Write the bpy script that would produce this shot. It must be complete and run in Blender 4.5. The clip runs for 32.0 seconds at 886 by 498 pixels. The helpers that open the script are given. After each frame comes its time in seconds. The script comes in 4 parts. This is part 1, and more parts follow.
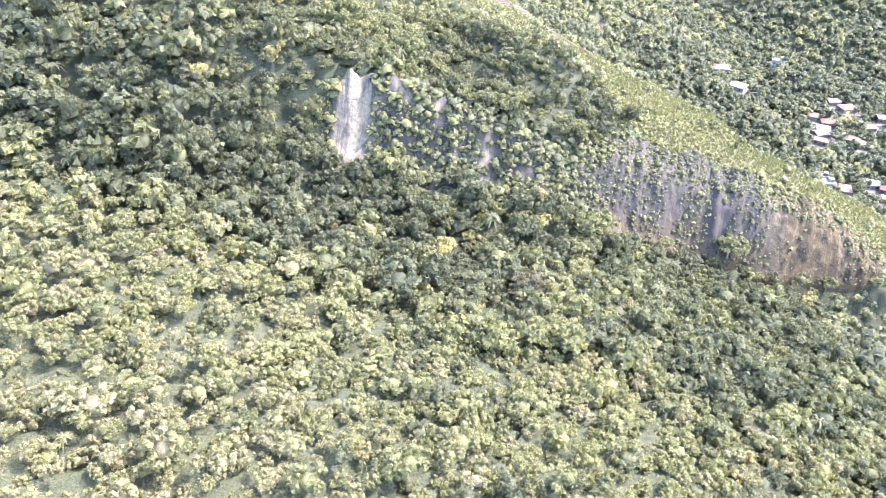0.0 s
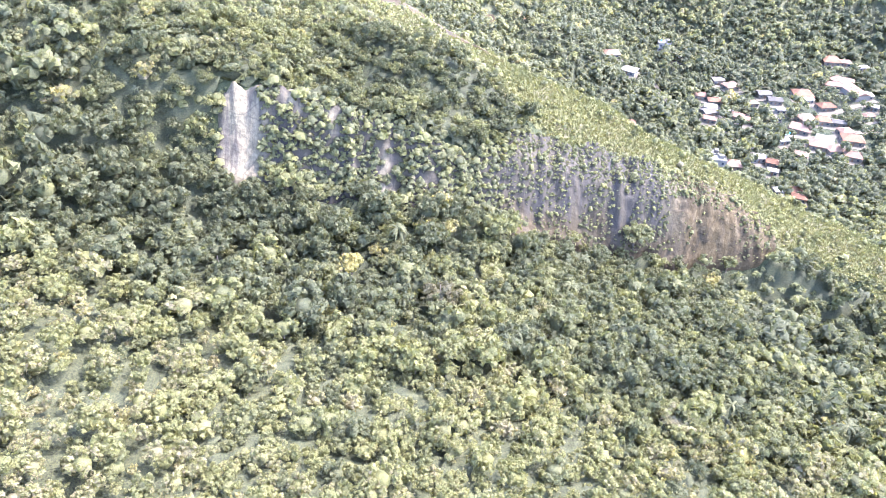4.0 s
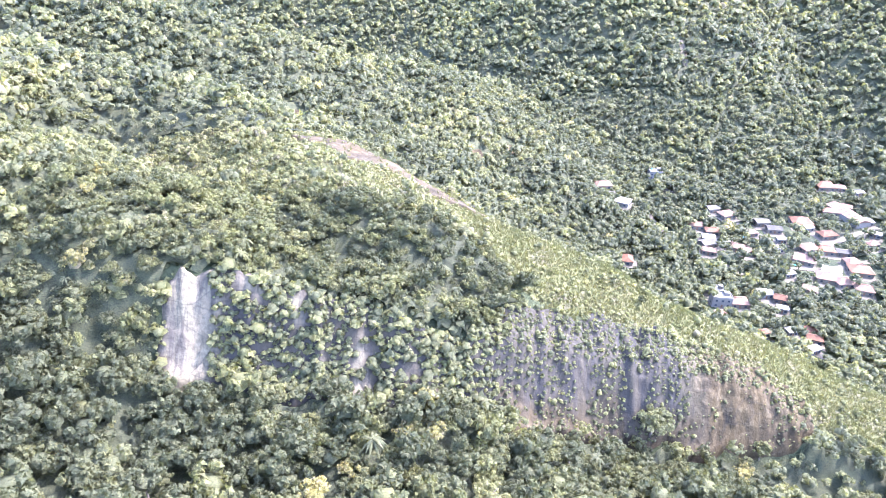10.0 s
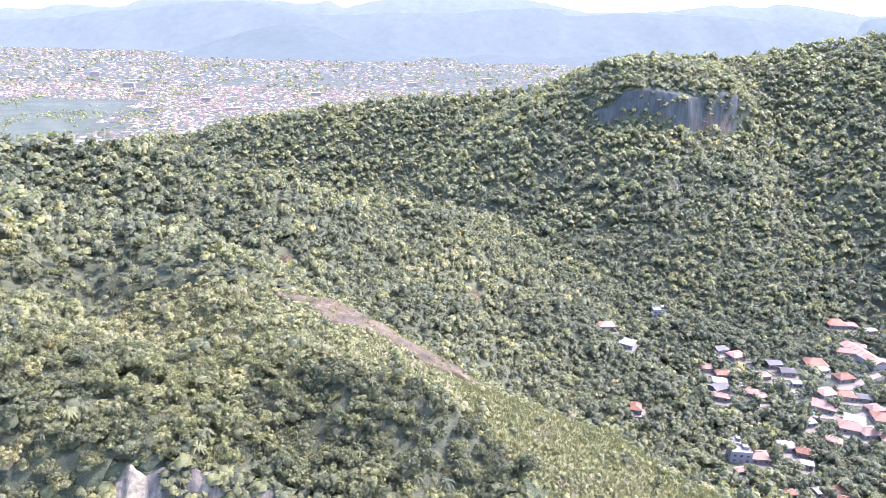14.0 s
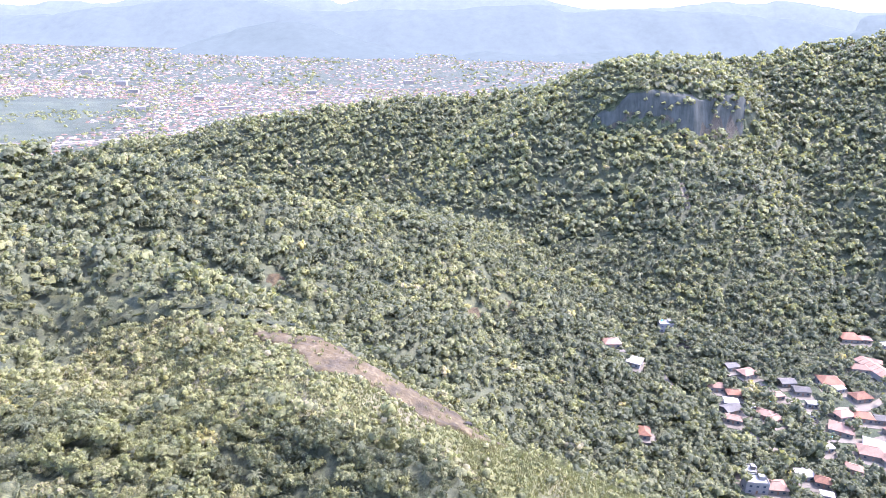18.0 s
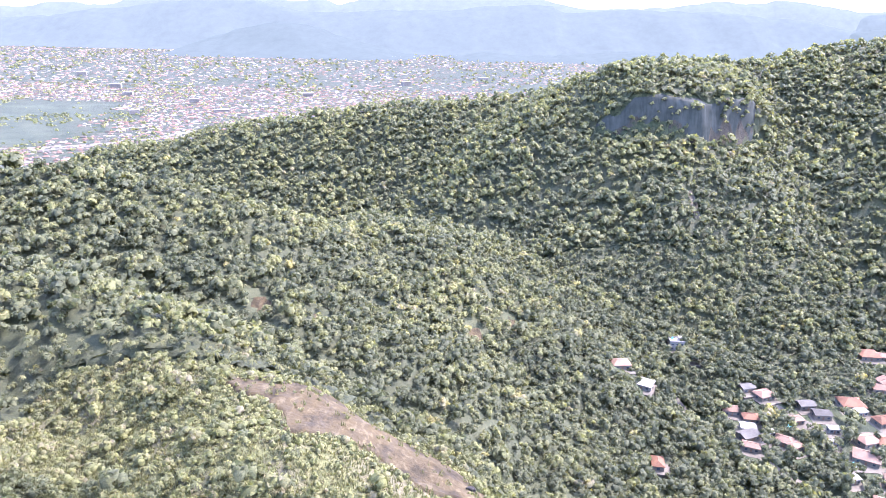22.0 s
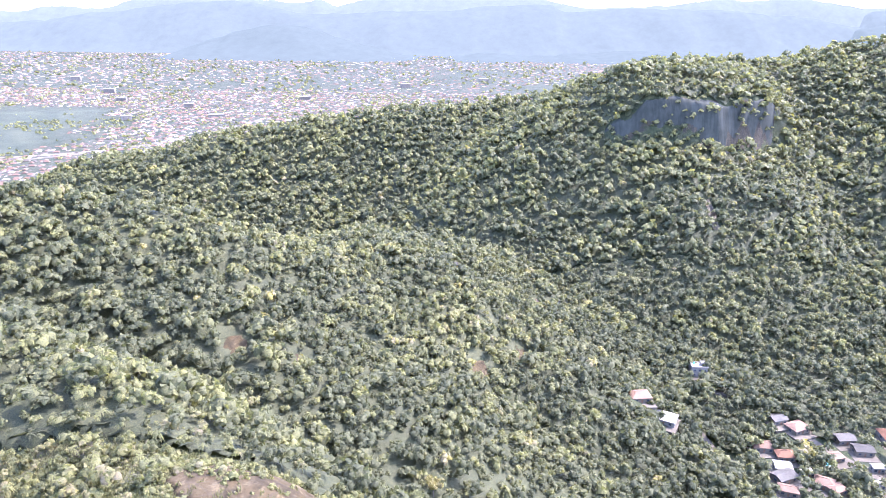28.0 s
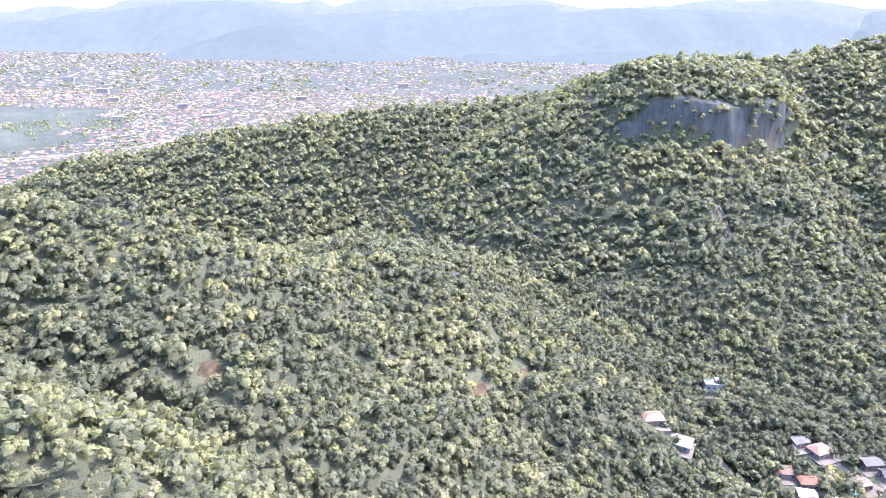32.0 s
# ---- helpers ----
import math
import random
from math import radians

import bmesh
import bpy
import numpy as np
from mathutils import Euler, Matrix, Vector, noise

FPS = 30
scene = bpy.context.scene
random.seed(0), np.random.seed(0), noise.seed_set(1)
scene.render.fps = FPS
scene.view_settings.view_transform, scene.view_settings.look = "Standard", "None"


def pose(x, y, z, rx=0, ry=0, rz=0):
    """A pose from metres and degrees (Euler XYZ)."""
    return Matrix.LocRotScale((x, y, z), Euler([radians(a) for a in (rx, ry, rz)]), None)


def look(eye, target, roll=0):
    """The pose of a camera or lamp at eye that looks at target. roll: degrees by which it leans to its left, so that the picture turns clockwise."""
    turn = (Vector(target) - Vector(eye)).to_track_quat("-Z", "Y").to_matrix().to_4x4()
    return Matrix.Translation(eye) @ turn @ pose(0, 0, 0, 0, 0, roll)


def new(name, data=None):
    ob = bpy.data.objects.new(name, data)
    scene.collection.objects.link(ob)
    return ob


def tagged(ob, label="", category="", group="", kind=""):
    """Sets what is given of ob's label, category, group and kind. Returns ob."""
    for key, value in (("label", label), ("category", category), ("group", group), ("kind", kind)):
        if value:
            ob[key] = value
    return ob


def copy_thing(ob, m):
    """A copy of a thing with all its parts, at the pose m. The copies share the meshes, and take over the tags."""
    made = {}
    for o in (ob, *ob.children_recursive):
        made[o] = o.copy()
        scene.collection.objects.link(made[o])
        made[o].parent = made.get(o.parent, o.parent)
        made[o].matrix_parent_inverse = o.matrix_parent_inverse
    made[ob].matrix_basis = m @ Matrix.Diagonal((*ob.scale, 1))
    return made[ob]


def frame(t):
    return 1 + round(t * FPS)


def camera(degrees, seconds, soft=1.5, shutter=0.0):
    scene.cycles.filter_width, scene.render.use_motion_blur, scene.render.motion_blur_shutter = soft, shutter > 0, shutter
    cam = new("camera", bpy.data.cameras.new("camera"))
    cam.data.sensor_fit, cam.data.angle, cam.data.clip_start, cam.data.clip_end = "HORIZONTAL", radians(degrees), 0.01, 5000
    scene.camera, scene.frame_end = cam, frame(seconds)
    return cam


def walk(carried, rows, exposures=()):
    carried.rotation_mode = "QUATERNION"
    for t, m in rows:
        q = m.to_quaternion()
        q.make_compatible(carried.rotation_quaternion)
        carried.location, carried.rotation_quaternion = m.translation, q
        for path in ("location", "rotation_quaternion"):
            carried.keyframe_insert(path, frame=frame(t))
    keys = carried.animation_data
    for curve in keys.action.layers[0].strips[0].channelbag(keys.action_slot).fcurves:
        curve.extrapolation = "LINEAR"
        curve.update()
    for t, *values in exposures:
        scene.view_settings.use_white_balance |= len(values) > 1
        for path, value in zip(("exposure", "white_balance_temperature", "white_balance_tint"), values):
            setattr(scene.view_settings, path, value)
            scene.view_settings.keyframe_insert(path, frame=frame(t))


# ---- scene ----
cam = camera(66.5, 32.0, soft=0.8)
PATH = [
    (0, (1.006, -176.669, 229.031), (0.751, -175.113, 227.801), 1.7),
    (0.5, (1.108, -176.535, 229.012), (0.86, -174.977, 227.781), 1.6),
    (1, (1.589, -176.304, 228.937), (1.406, -174.738, 227.707), 1.8),
    (1.5, (1.713, -175.835, 228.927), (1.575, -174.266, 227.695), 1.9),
    (2, (2.089, -174.78, 229.06), (2.008, -173.209, 227.826), 2.2),
    (2.5, (2.117, -173.484, 229.015), (2.067, -171.912, 227.779), 2.3),
    (3, (2.11, -171.654, 229.098), (2.086, -170.083, 227.86), 2.4),
    (3.5, (2.114, -169.588, 229.132), (2.103, -168.019, 227.892), 2.5),
    (5.5, (2.597, -159.074, 229.932), (2.605, -157.507, 228.69), 2.2),
    (6, (2.662, -156.102, 230.149), (2.675, -154.534, 228.907), 2.2),
    (7, (2.813, -149.919, 230.561), (2.831, -148.352, 229.319), 2.1),
    (8, (2.767, -143.211, 230.727), (2.786, -141.643, 229.485), 2.0),
    (9, (2.84, -136.384, 231.232), (2.857, -134.789, 230.025), 1.9),
    (9.5, (3.114, -133.092, 231.643), (3.126, -131.42, 230.545), 1.7),
    (10, (3.369, -129.806, 231.969), (3.376, -128.063, 230.988), 1.7),
    (10.5, (3.648, -126.7, 232.519), (3.65, -124.894, 231.659), 1.6),
    (11, (4.263, -124.232, 233.372), (4.257, -122.372, 232.637), 1.6),
    (11.5, (4.772, -122.045, 234.242), (4.765, -120.151, 233.599), 1.6),
    (12, (5.094, -119.535, 235.087), (5.088, -117.643, 234.441), 1.6),
    (13, (5.512, -114.014, 236.33), (5.507, -112.123, 235.68), 1.5),
    (14, (5.825, -108.33, 237.267), (5.821, -106.44, 236.613), 1.4),
    (14.5, (5.833, -105.269, 237.6), (5.83, -103.38, 236.944), 1.5),
    (16.5, (5.163, -92.973, 239.841), (5.167, -91.086, 239.179), 1.5),
    (17, (5.157, -89.659, 240.102), (5.163, -87.772, 239.439), 1.4),
    (18, (5.152, -83.136, 240.801), (5.157, -81.25, 240.137), 1.4),
    (19, (5.072, -76.389, 241.143), (5.077, -74.502, 240.478), 1.3),
    (20, (5.045, -69.852, 241.288), (5.052, -67.965, 240.624), 1.4),
    (21, (5.067, -62.929, 241.49), (5.074, -61.043, 240.825), 1.3),
    (22, (5.057, -56.11, 241.637), (5.065, -54.223, 240.974), 1.3),
    (23, (5.447, -49.075, 241.91), (5.454, -47.188, 241.248), 1.2),
    (24, (5.749, -41.654, 242.123), (5.753, -39.767, 241.46), 1.0),
    (25, (5.985, -34.645, 242.286), (5.987, -32.758, 241.623), 0.9),
    (25.5, (5.944, -31.085, 242.241), (5.946, -29.198, 241.578), 0.9),
    (27.5, (6.135, -17.975, 240.596), (6.138, -16.087, 239.935), 0.8),
    (28, (6.057, -14.821, 240.306), (6.06, -12.934, 239.645), 0.7),
    (29, (5.799, -8.55, 239.598), (5.802, -6.662, 238.938), 0.7),
    (30, (6.03, -1.534, 238.684), (6.034, 0.353, 238.024), 0.7),
    (31, (6.312, 5.196, 237.792), (6.318, 7.084, 237.132), 0.7),
    (32, (6.388, 12.38, 237.005), (6.396, 14.268, 236.345), 0.7),
]
walk(cam, [(t, look(eye, target, roll)) for t, eye, target, roll in PATH],
     [(0, 4.35, 5650, 24), (9.0, 4.35, 5550, 25), (10.2, 4.4, 5400, 28), (11.0, 4.3, 5400, 30), (12.0, 3.88, 5550, 30), (32, 3.88, 5550, 30)])

# ---- light ----
SUN_AZ, SUN_EL = radians(66), radians(55)          # azimuth from +y towards +x
world = bpy.data.worlds.new("sky")
scene.world = world
world.use_nodes = True
wn = world.node_tree
sky = wn.nodes.new("ShaderNodeTexSky")
sky.sky_type, sky.sun_disc = "NISHITA", False
sky.sun_elevation, sky.sun_rotation = SUN_EL, SUN_AZ
sky.altitude, sky.air_density, sky.dust_density, sky.ozone_density = 200, 1.0, 2.6, 1.0
wn.nodes["Background"].inputs["Strength"].default_value = 0.15
wn.links.new(sky.outputs[0], wn.nodes["Background"].inputs["Color"])
sun_data = bpy.data.lights.new("sun", "SUN")
sun_data.energy, sun_data.angle, sun_data.color = 1.3, radians(1.2), (1.0, 0.95, 0.86)
sun = new("sun", sun_data)
sun_from = Vector((math.sin(SUN_AZ) * math.cos(SUN_EL), math.cos(SUN_AZ) * math.cos(SUN_EL), math.sin(SUN_EL)))
sun.matrix_world = look(sun_from * 600, (0, 0, 0))


# ---- material helpers ----
def material(name, rough=0.9):
    m = bpy.data.materials.new(name)
    m.use_nodes = True
    nt = m.node_tree
    bsdf = nt.nodes["Principled BSDF"]
    bsdf.inputs["Roughness"].default_value = rough
    bsdf.inputs["Specular IOR Level"].default_value = 0.08
    return m, nt, bsdf


def node(nt, kind, **values):
    n = nt.nodes.new(kind)
    for k, v in values.items():
        if k in n.inputs:
            n.inputs[k].default_value = v
    return n


def ramp(nt, fac, stops):
    r = nt.nodes.new("ShaderNodeValToRGB")
    els = r.color_ramp.elements
    while len(els) < len(stops):
        els.new(0.5)
    for e, (p, c) in zip(els, stops):
        e.position, e.color = p, (*c, 1)
    nt.links.new(fac, r.inputs[0])
    return r.outputs[0]


def noise_tex(nt, scale, detail=4.0, stretch=(1, 1, 1), rough=0.55):
    pos = nt.nodes.new("ShaderNodeNewGeometry")
    mp = nt.nodes.new("ShaderNodeMapping")
    mp.inputs["Scale"].default_value = stretch
    nt.links.new(pos.outputs["Position"], mp.inputs["Vector"])
    n = node(nt, "ShaderNodeTexNoise", Scale=scale, Detail=detail, Roughness=rough)
    nt.links.new(mp.outputs[0], n.inputs["Vector"])
    return n.outputs["Fac"]


def mix(nt, fac, a, b, mode="MIX"):
    m = nt.nodes.new("ShaderNodeMix")
    m.data_type, m.blend_type = "RGBA", mode
    for sock, v in ((m.inputs[0], fac), (m.inputs[6], a), (m.inputs[7], b)):
        if isinstance(v, (int, float)):
            sock.default_value = v
        elif isinstance(v, tuple):
            sock.default_value = (*v, 1)
        else:
            nt.links.new(v, sock)
    return m.outputs[2]


def calc(nt, op, a, b=0.0, clamp=False):
    m = nt.nodes.new("ShaderNodeMath")
    m.operation, m.use_clamp = op, clamp
    for sock, v in zip(m.inputs, (a, b)):
        if isinstance(v, (int, float)):
            sock.default_value = v
        else:
            nt.links.new(v, sock)
    return m.outputs[0]


def attribute(nt, name):
    a = nt.nodes.new("ShaderNodeAttribute")
    a.attribute_name = name
    return a.outputs["Fac"]


def bump(nt, bsdf, height, distance, strength=0.6):
    b = node(nt, "ShaderNodeBump", Strength=strength, Distance=distance)
    nt.links.new(height, b.inputs["Height"])
    nt.links.new(b.outputs[0], bsdf.inputs["Normal"])


def plain(name, colour, rough=0.8, grain=3.0, spread=0.35, stretch=(1, 1, 1)):
    """A surface of one colour with stains and grain, varied a little from piece to piece."""
    m, nt, bsdf = material(name, rough)
    info = nt.nodes.new("ShaderNodeObjectInfo")
    a = noise_tex(nt, grain, 5, stretch)
    b = noise_tex(nt, grain * 0.13, 3)
    f = calc(nt, "ADD", calc(nt, "MULTIPLY", a, 0.5), calc(nt, "MULTIPLY", b, 0.5))
    f = calc(nt, "ADD", f, calc(nt, "MULTIPLY", calc(nt, "SUBTRACT", info.outputs["Random"], 0.5), 0.25))
    lo = tuple(max(0, c * (1 - spread)) for c in colour)
    hi = tuple(min(0.95, c * (1 + spread * 0.8)) for c in colour)
    nt.links.new(ramp(nt, f, [(0.3, lo), (0.7, hi)]), bsdf.inputs["Base Color"])
    bump(nt, bsdf, a, 0.02, 0.3)
    return m


LEAF_STOPS = [(0.0, (0.060, 0.068, 0.040)), (0.25, (0.106, 0.112, 0.060)), (0.45, (0.162, 0.160, 0.072)), (0.62, (0.206, 0.202, 0.076)),
              (0.76, (0.228, 0.206, 0.106)), (0.86, (0.242, 0.202, 0.138)), (0.94, (0.286, 0.252, 0.088)), (1.0, (0.335, 0.288, 0.092))]
BROWN_STOPS = [(0.0, (0.085, 0.075, 0.048)), (1.0, (0.140, 0.118, 0.070))]


def foliage(name, own=None, lift=1.0, grain=1.0, stops=LEAF_STOPS, hole_at=0.48):
    """Leaves. own: the tint of a single tree's material; else the joined woods carry it tree by tree."""
    m, nt, bsdf = material(name, 0.62)
    geo = nt.nodes.new("ShaderNodeNewGeometry")
    isl = geo.outputs["Random Per Island"]
    if own is None:
        base = attribute(nt, "tint")
    else:
        info = nt.nodes.new("ShaderNodeObjectInfo")
        base = calc(nt, "ADD", own[0], calc(nt, "MULTIPLY", info.outputs["Random"], own[1] - own[0]))
    fac = calc(nt, "ADD", base, calc(nt, "MULTIPLY", calc(nt, "SUBTRACT", isl, 0.5), 0.30), True)
    col = ramp(nt, fac, stops)
    col = mix(nt, calc(nt, "MULTIPLY", noise_tex(nt, 2.2, 4, rough=0.7), 0.6), col, (0.108 * lift, 0.104 * lift, 0.052 * lift))
    spray = ramp(nt, noise_tex(nt, 3.4 * grain, 3, rough=0.75), [(0.36, (0.50, 0.52, 0.55)), (0.52, (0.98, 0.98, 0.95)), (0.66, (1.32, 1.28, 1.10))])
    col = mix(nt, 1.0, col, spray, "MULTIPLY")
    nt.links.new(col, bsdf.inputs["Base Color"])
    bsdf.inputs["Specular IOR Level"].default_value = 0.14
    bump(nt, bsdf, noise_tex(nt, 3.2 * grain, 3), 0.32, 0.8)
    tr = nt.nodes.new("ShaderNodeBsdfTranslucent")
    nt.links.new(mix(nt, 1.0, col, (1.0, 1.0, 0.55), "MULTIPLY"), tr.inputs["Color"])
    ms = nt.nodes.new("ShaderNodeMixShader")
    ms.inputs[0].default_value = 0.50
    nt.links.new(bsdf.outputs[0], ms.inputs[1])
    nt.links.new(tr.outputs[0], ms.inputs[2])
    # ragged leaf clumps: the cards are pierced between the leaves
    hole = nt.nodes.new("ShaderNodeBsdfTransparent")
    cut = nt.nodes.new("ShaderNodeMixShader")
    nt.links.new(calc(nt, "GREATER_THAN", noise_tex(nt, 2.6 * grain, 2.0, rough=0.7), hole_at), cut.inputs[0])
    nt.links.new(hole.outputs[0], cut.inputs[1])
    nt.links.new(ms.outputs[0], cut.inputs[2])
    nt.links.new(cut.outputs[0], nt.nodes["Material Output"].inputs["Surface"])
    return m


def rock_colour(nt):
    """Granite: pale faces, pinkish weathering, dark water streaks that run down."""
    big = noise_tex(nt, 0.055, 4)
    fine = noise_tex(nt, 0.9, 6)
    streak = noise_tex(nt, 0.42, 5, (1, 0.12, 0.08), 0.62)
    col = ramp(nt, fine, [(0.28, (0.075, 0.063, 0.040)), (0.5, (0.118, 0.100, 0.064)), (0.72, (0.168, 0.143, 0.092))])
    col = mix(nt, calc(nt, "MULTIPLY", calc(nt, "SUBTRACT", big, 0.42), 2.4, True), col, (0.090, 0.070, 0.050))
    col = mix(nt, calc(nt, "MULTIPLY", attribute(nt, "lichen_shade"), .92), col, (0.034, 0.029, 0.021))
    col = mix(nt, calc(nt, "MULTIPLY", attribute(nt, "blush"), .97), col, (0.042, 0.0300, 0.0138))
    flake = ramp(nt, noise_tex(nt, 0.55, 8, (1, 0.4, 1), 0.72), [(0.53, (0, 0, 0)), (0.58, (1, 1, 1))])
    col = mix(nt, calc(nt, "MULTIPLY", calc(nt, "MULTIPLY", flake, attribute(nt, "blush")), 0.7), col, (0.086, 0.066, 0.036))
    worn = ramp(nt, noise_tex(nt, 0.16, 6, (1, 0.6, 1), 0.7), [(0.50, (0, 0, 0)), (0.60, (1, 1, 1))])
    col = mix(nt, calc(nt, "MULTIPLY", calc(nt, "MULTIPLY", worn, attribute(nt, "blush")), 0.75), col, (0.016, 0.0120, 0.0066))
    dark = ramp(nt, streak, [(0.44, (0, 0, 0)), (0.58, (1, 1, 1))])
    flow = calc(nt, "SUBTRACT", 1.0, calc(nt, "MULTIPLY", attribute(nt, "blush"), .8))
    col = mix(nt, calc(nt, "MULTIPLY", calc(nt, "MULTIPLY", dark, 0.6), flow), col, (0.022, 0.021, 0.022))
    pale = ramp(nt, noise_tex(nt, 0.7, 4, (1, 0.12, 0.07), 0.6), [(0.60, (0, 0, 0)), (0.70, (1, 1, 1))])
    col = mix(nt, calc(nt, "MULTIPLY", calc(nt, "MULTIPLY", pale, calc(nt, "SUBTRACT", 0.5, calc(nt, "MULTIPLY", attribute(nt, "lichen_shade"), 0.38))), flow), col, (0.125, 0.106, 0.070))
    crack = node(nt, "ShaderNodeTexVoronoi", Scale=0.14)
    crack.feature = "DISTANCE_TO_EDGE"
    pos = nt.nodes.new("ShaderNodeNewGeometry")
    nt.links.new(pos.outputs["Position"], crack.inputs["Vector"])
    line = ramp(nt, crack.outputs["Distance"], [(0.0, (1, 1, 1)), (0.035, (0, 0, 0))])
    col = mix(nt, calc(nt, "MULTIPLY", line, 0.4), col, (0.030, 0.025, 0.020))
    return col, calc(nt, "ADD", fine, calc(nt, "MULTIPLY", streak, 0.8))


def ground_material():
    m, nt, bsdf = material("hillside_ground", 0.92)
    soil = ramp(nt, noise_tex(nt, 0.35, 6), [(0.3, (0.018, 0.023, 0.012)), (0.55, (0.038, 0.043, 0.021)), (0.75, (0.064, 0.064, 0.034))])
    grass = ramp(nt, noise_tex(nt, 0.5, 7, rough=0.7), [(0.25, (0.044, 0.047, 0.019)), (0.5, (0.070, 0.069, 0.028)), (0.72, (0.092, 0.084, 0.039))])
    grass = mix(nt, ramp(nt, noise_tex(nt, 0.09, 4), [(0.5, (0, 0, 0)), (0.66, (1, 1, 1))]), grass, (0.078, 0.068, 0.040))
    rock, relief = rock_colour(nt)
    edge = calc(nt, "MULTIPLY", calc(nt, "SUBTRACT", noise_tex(nt, 0.22, 5), 0.5), 1.6)
    g = ramp(nt, calc(nt, "ADD", attribute(nt, "grass"), edge), [(0.40, (0, 0, 0)), (0.60, (1, 1, 1))])
    r = ramp(nt, calc(nt, "ADD", attribute(nt, "rock"), calc(nt, "MULTIPLY", edge, 0.7)), [(0.44, (0, 0, 0)), (0.58, (1, 1, 1))])
    t = attribute(nt, "plain")
    streets = ramp(nt, noise_tex(nt, 0.05, 6, rough=0.7), [(0.35, (0.017, 0.023, 0.014)), (0.5, (0.027, 0.031, 0.019)), (0.65, (0.044, 0.041, 0.028))])
    col = mix(nt, r, mix(nt, g, mix(nt, t, soil, streets), grass), rock)
    marsh = ramp(nt, noise_tex(nt, 0.02, 6), [(0.35, (0.026, 0.031, 0.020)), (0.65, (0.044, 0.047, 0.030))])
    col = mix(nt, attribute(nt, "marsh"), col, marsh)
    nt.links.new(col, bsdf.inputs["Base Color"])
    bump(nt, bsdf, calc(nt, "ADD", relief, noise_tex(nt, 2.5, 4)), 0.5, 0.7)
    return m


# ---- terrain: crests of the ridges (x, y, z) and how their sides fall ----
CREST_MAIN = [(-319, 88, 185), (-245, 86, 196), (-161, 161, 152), (-78, 132, 139), (-29, 71, 144), (39, 62, 117), (63, 52, 107), (123, 49, 82), (195, 22, 58), (227, -2, 9)]
CREST_BROW = [(-260, 40, 178), (-150, 39, 168), (-81, 31, 149), (-46, 20, 136), (-11, 17, 127), (14, 30, 111)]
CREST_MID = [(-419, 327, 155), (-311, 316, 150), (-202, 310, 153), (-130, 307, 142), (-93, 311, 128), (-56, 340, 111), (-12, 373, 103), (30, 349, 79), (46, 330, 68), (67, 333, 57), (92, 326, 36), (112, 314, 14)]
CREST_SHOULDER = [(-230, 268, 136), (-150, 258, 126), (-95, 242, 112), (-62, 236, 103), (-30, 238, 86), (0, 245, 64)]
CREST_COL = [(-60, 475, 72), (14, 454, 63), (70, 425, 43), (130, 398, 22), (172, 374, 14), (215, 350, 6)]
CREST_FAR = [(-632, 859, -27), (-404, 800, 58), (-206, 795, 101), (-9, 796, 127), (128, 777, 142), (204, 703, 182), (372, 756, 191), (474, 744, 212), (639, 691, 237), (800, 640, 261)]
CREST_NEAR = [(-298, -118, 177), (-182, -115, 146), (-91, -98, 124), (-24, -99, 112), (35, -101, 96), (99, -82, 75), (170, -60, 50), (230, -40, 18)]
CLIFF_X = [-75, -30, 10, 40, 75, 110, 150]
CLIFF_Y = [14, 16, 24, 30, 34, 34, 16]


def spline(points, n=10):
    p = np.array(points, float)
    q = np.vstack([2 * p[0] - p[1], p, 2 * p[-1] - p[-2]])
    out = []
    for i in range(1, len(q) - 2):
        a, b, c, d = q[i - 1:i + 3]
        for t in np.arange(n) / n:
            out.append(.5 * (2 * b + (c - a) * t + (2 * a - 5 * b + 4 * c - d) * t * t + (3 * b - a - 3 * c + d) * t ** 3))
    out.append(q[-2])
    return np.array(out)


def ridge(x, y, crest, fall_left, fall_right, round_top):
    c = spline(crest)
    tan = np.gradient(c[:, :2], axis=0)
    tan /= np.linalg.norm(tan, axis=1)[:, None] + 1e-9
    h = np.full(x.shape, -1e3)
    for (cx, cy, cz), (tx, ty) in zip(c, tan):
        dx, dy = x - cx, y - cy
        s = fall_right + (fall_left - fall_right) * (np.tanh((tx * dy - ty * dx) / 20) + 1) / 2
        h = np.maximum(h, cz - round_top * (np.sqrt(1 + s * s * (dx * dx + dy * dy) / (round_top * round_top)) - 1))
    return h


def blend_max(a, b, k=8.0):
    return .5 * (a + b + np.sqrt((a - b) ** 2 + k * k))


def ease(t):
    t = np.clip(t, 0, 1)
    return t * t * (3 - 2 * t)


TABLE = np.random.RandomState(7).rand(256, 256)


def lattice(x, y, size, seed=0):
    """Smooth noise, -1 to 1, with that wavelength."""
    u, v = x / size + 17.3 * seed, y / size + 5.7 * seed
    i, j = np.floor(u).astype(int), np.floor(v).astype(int)
    f, g = ease(u - i), ease(v - j)
    a, b = TABLE[i % 256, j % 256], TABLE[(i + 1) % 256, j % 256]
    c, d = TABLE[i % 256, (j + 1) % 256], TABLE[(i + 1) % 256, (j + 1) % 256]
    return 2 * ((a * (1 - f) + b * f) * (1 - g) + (c * (1 - f) + d * f) * g) - 1


def cliff_top(x):
    return np.interp(x, CLIFF_X, CLIFF_Y)


def wall_line(x):
    """Where the brink of the far rock wall runs."""
    return np.interp(x, [140, 180, 250, 300, 360], [612, 602, 592, 612, 640])


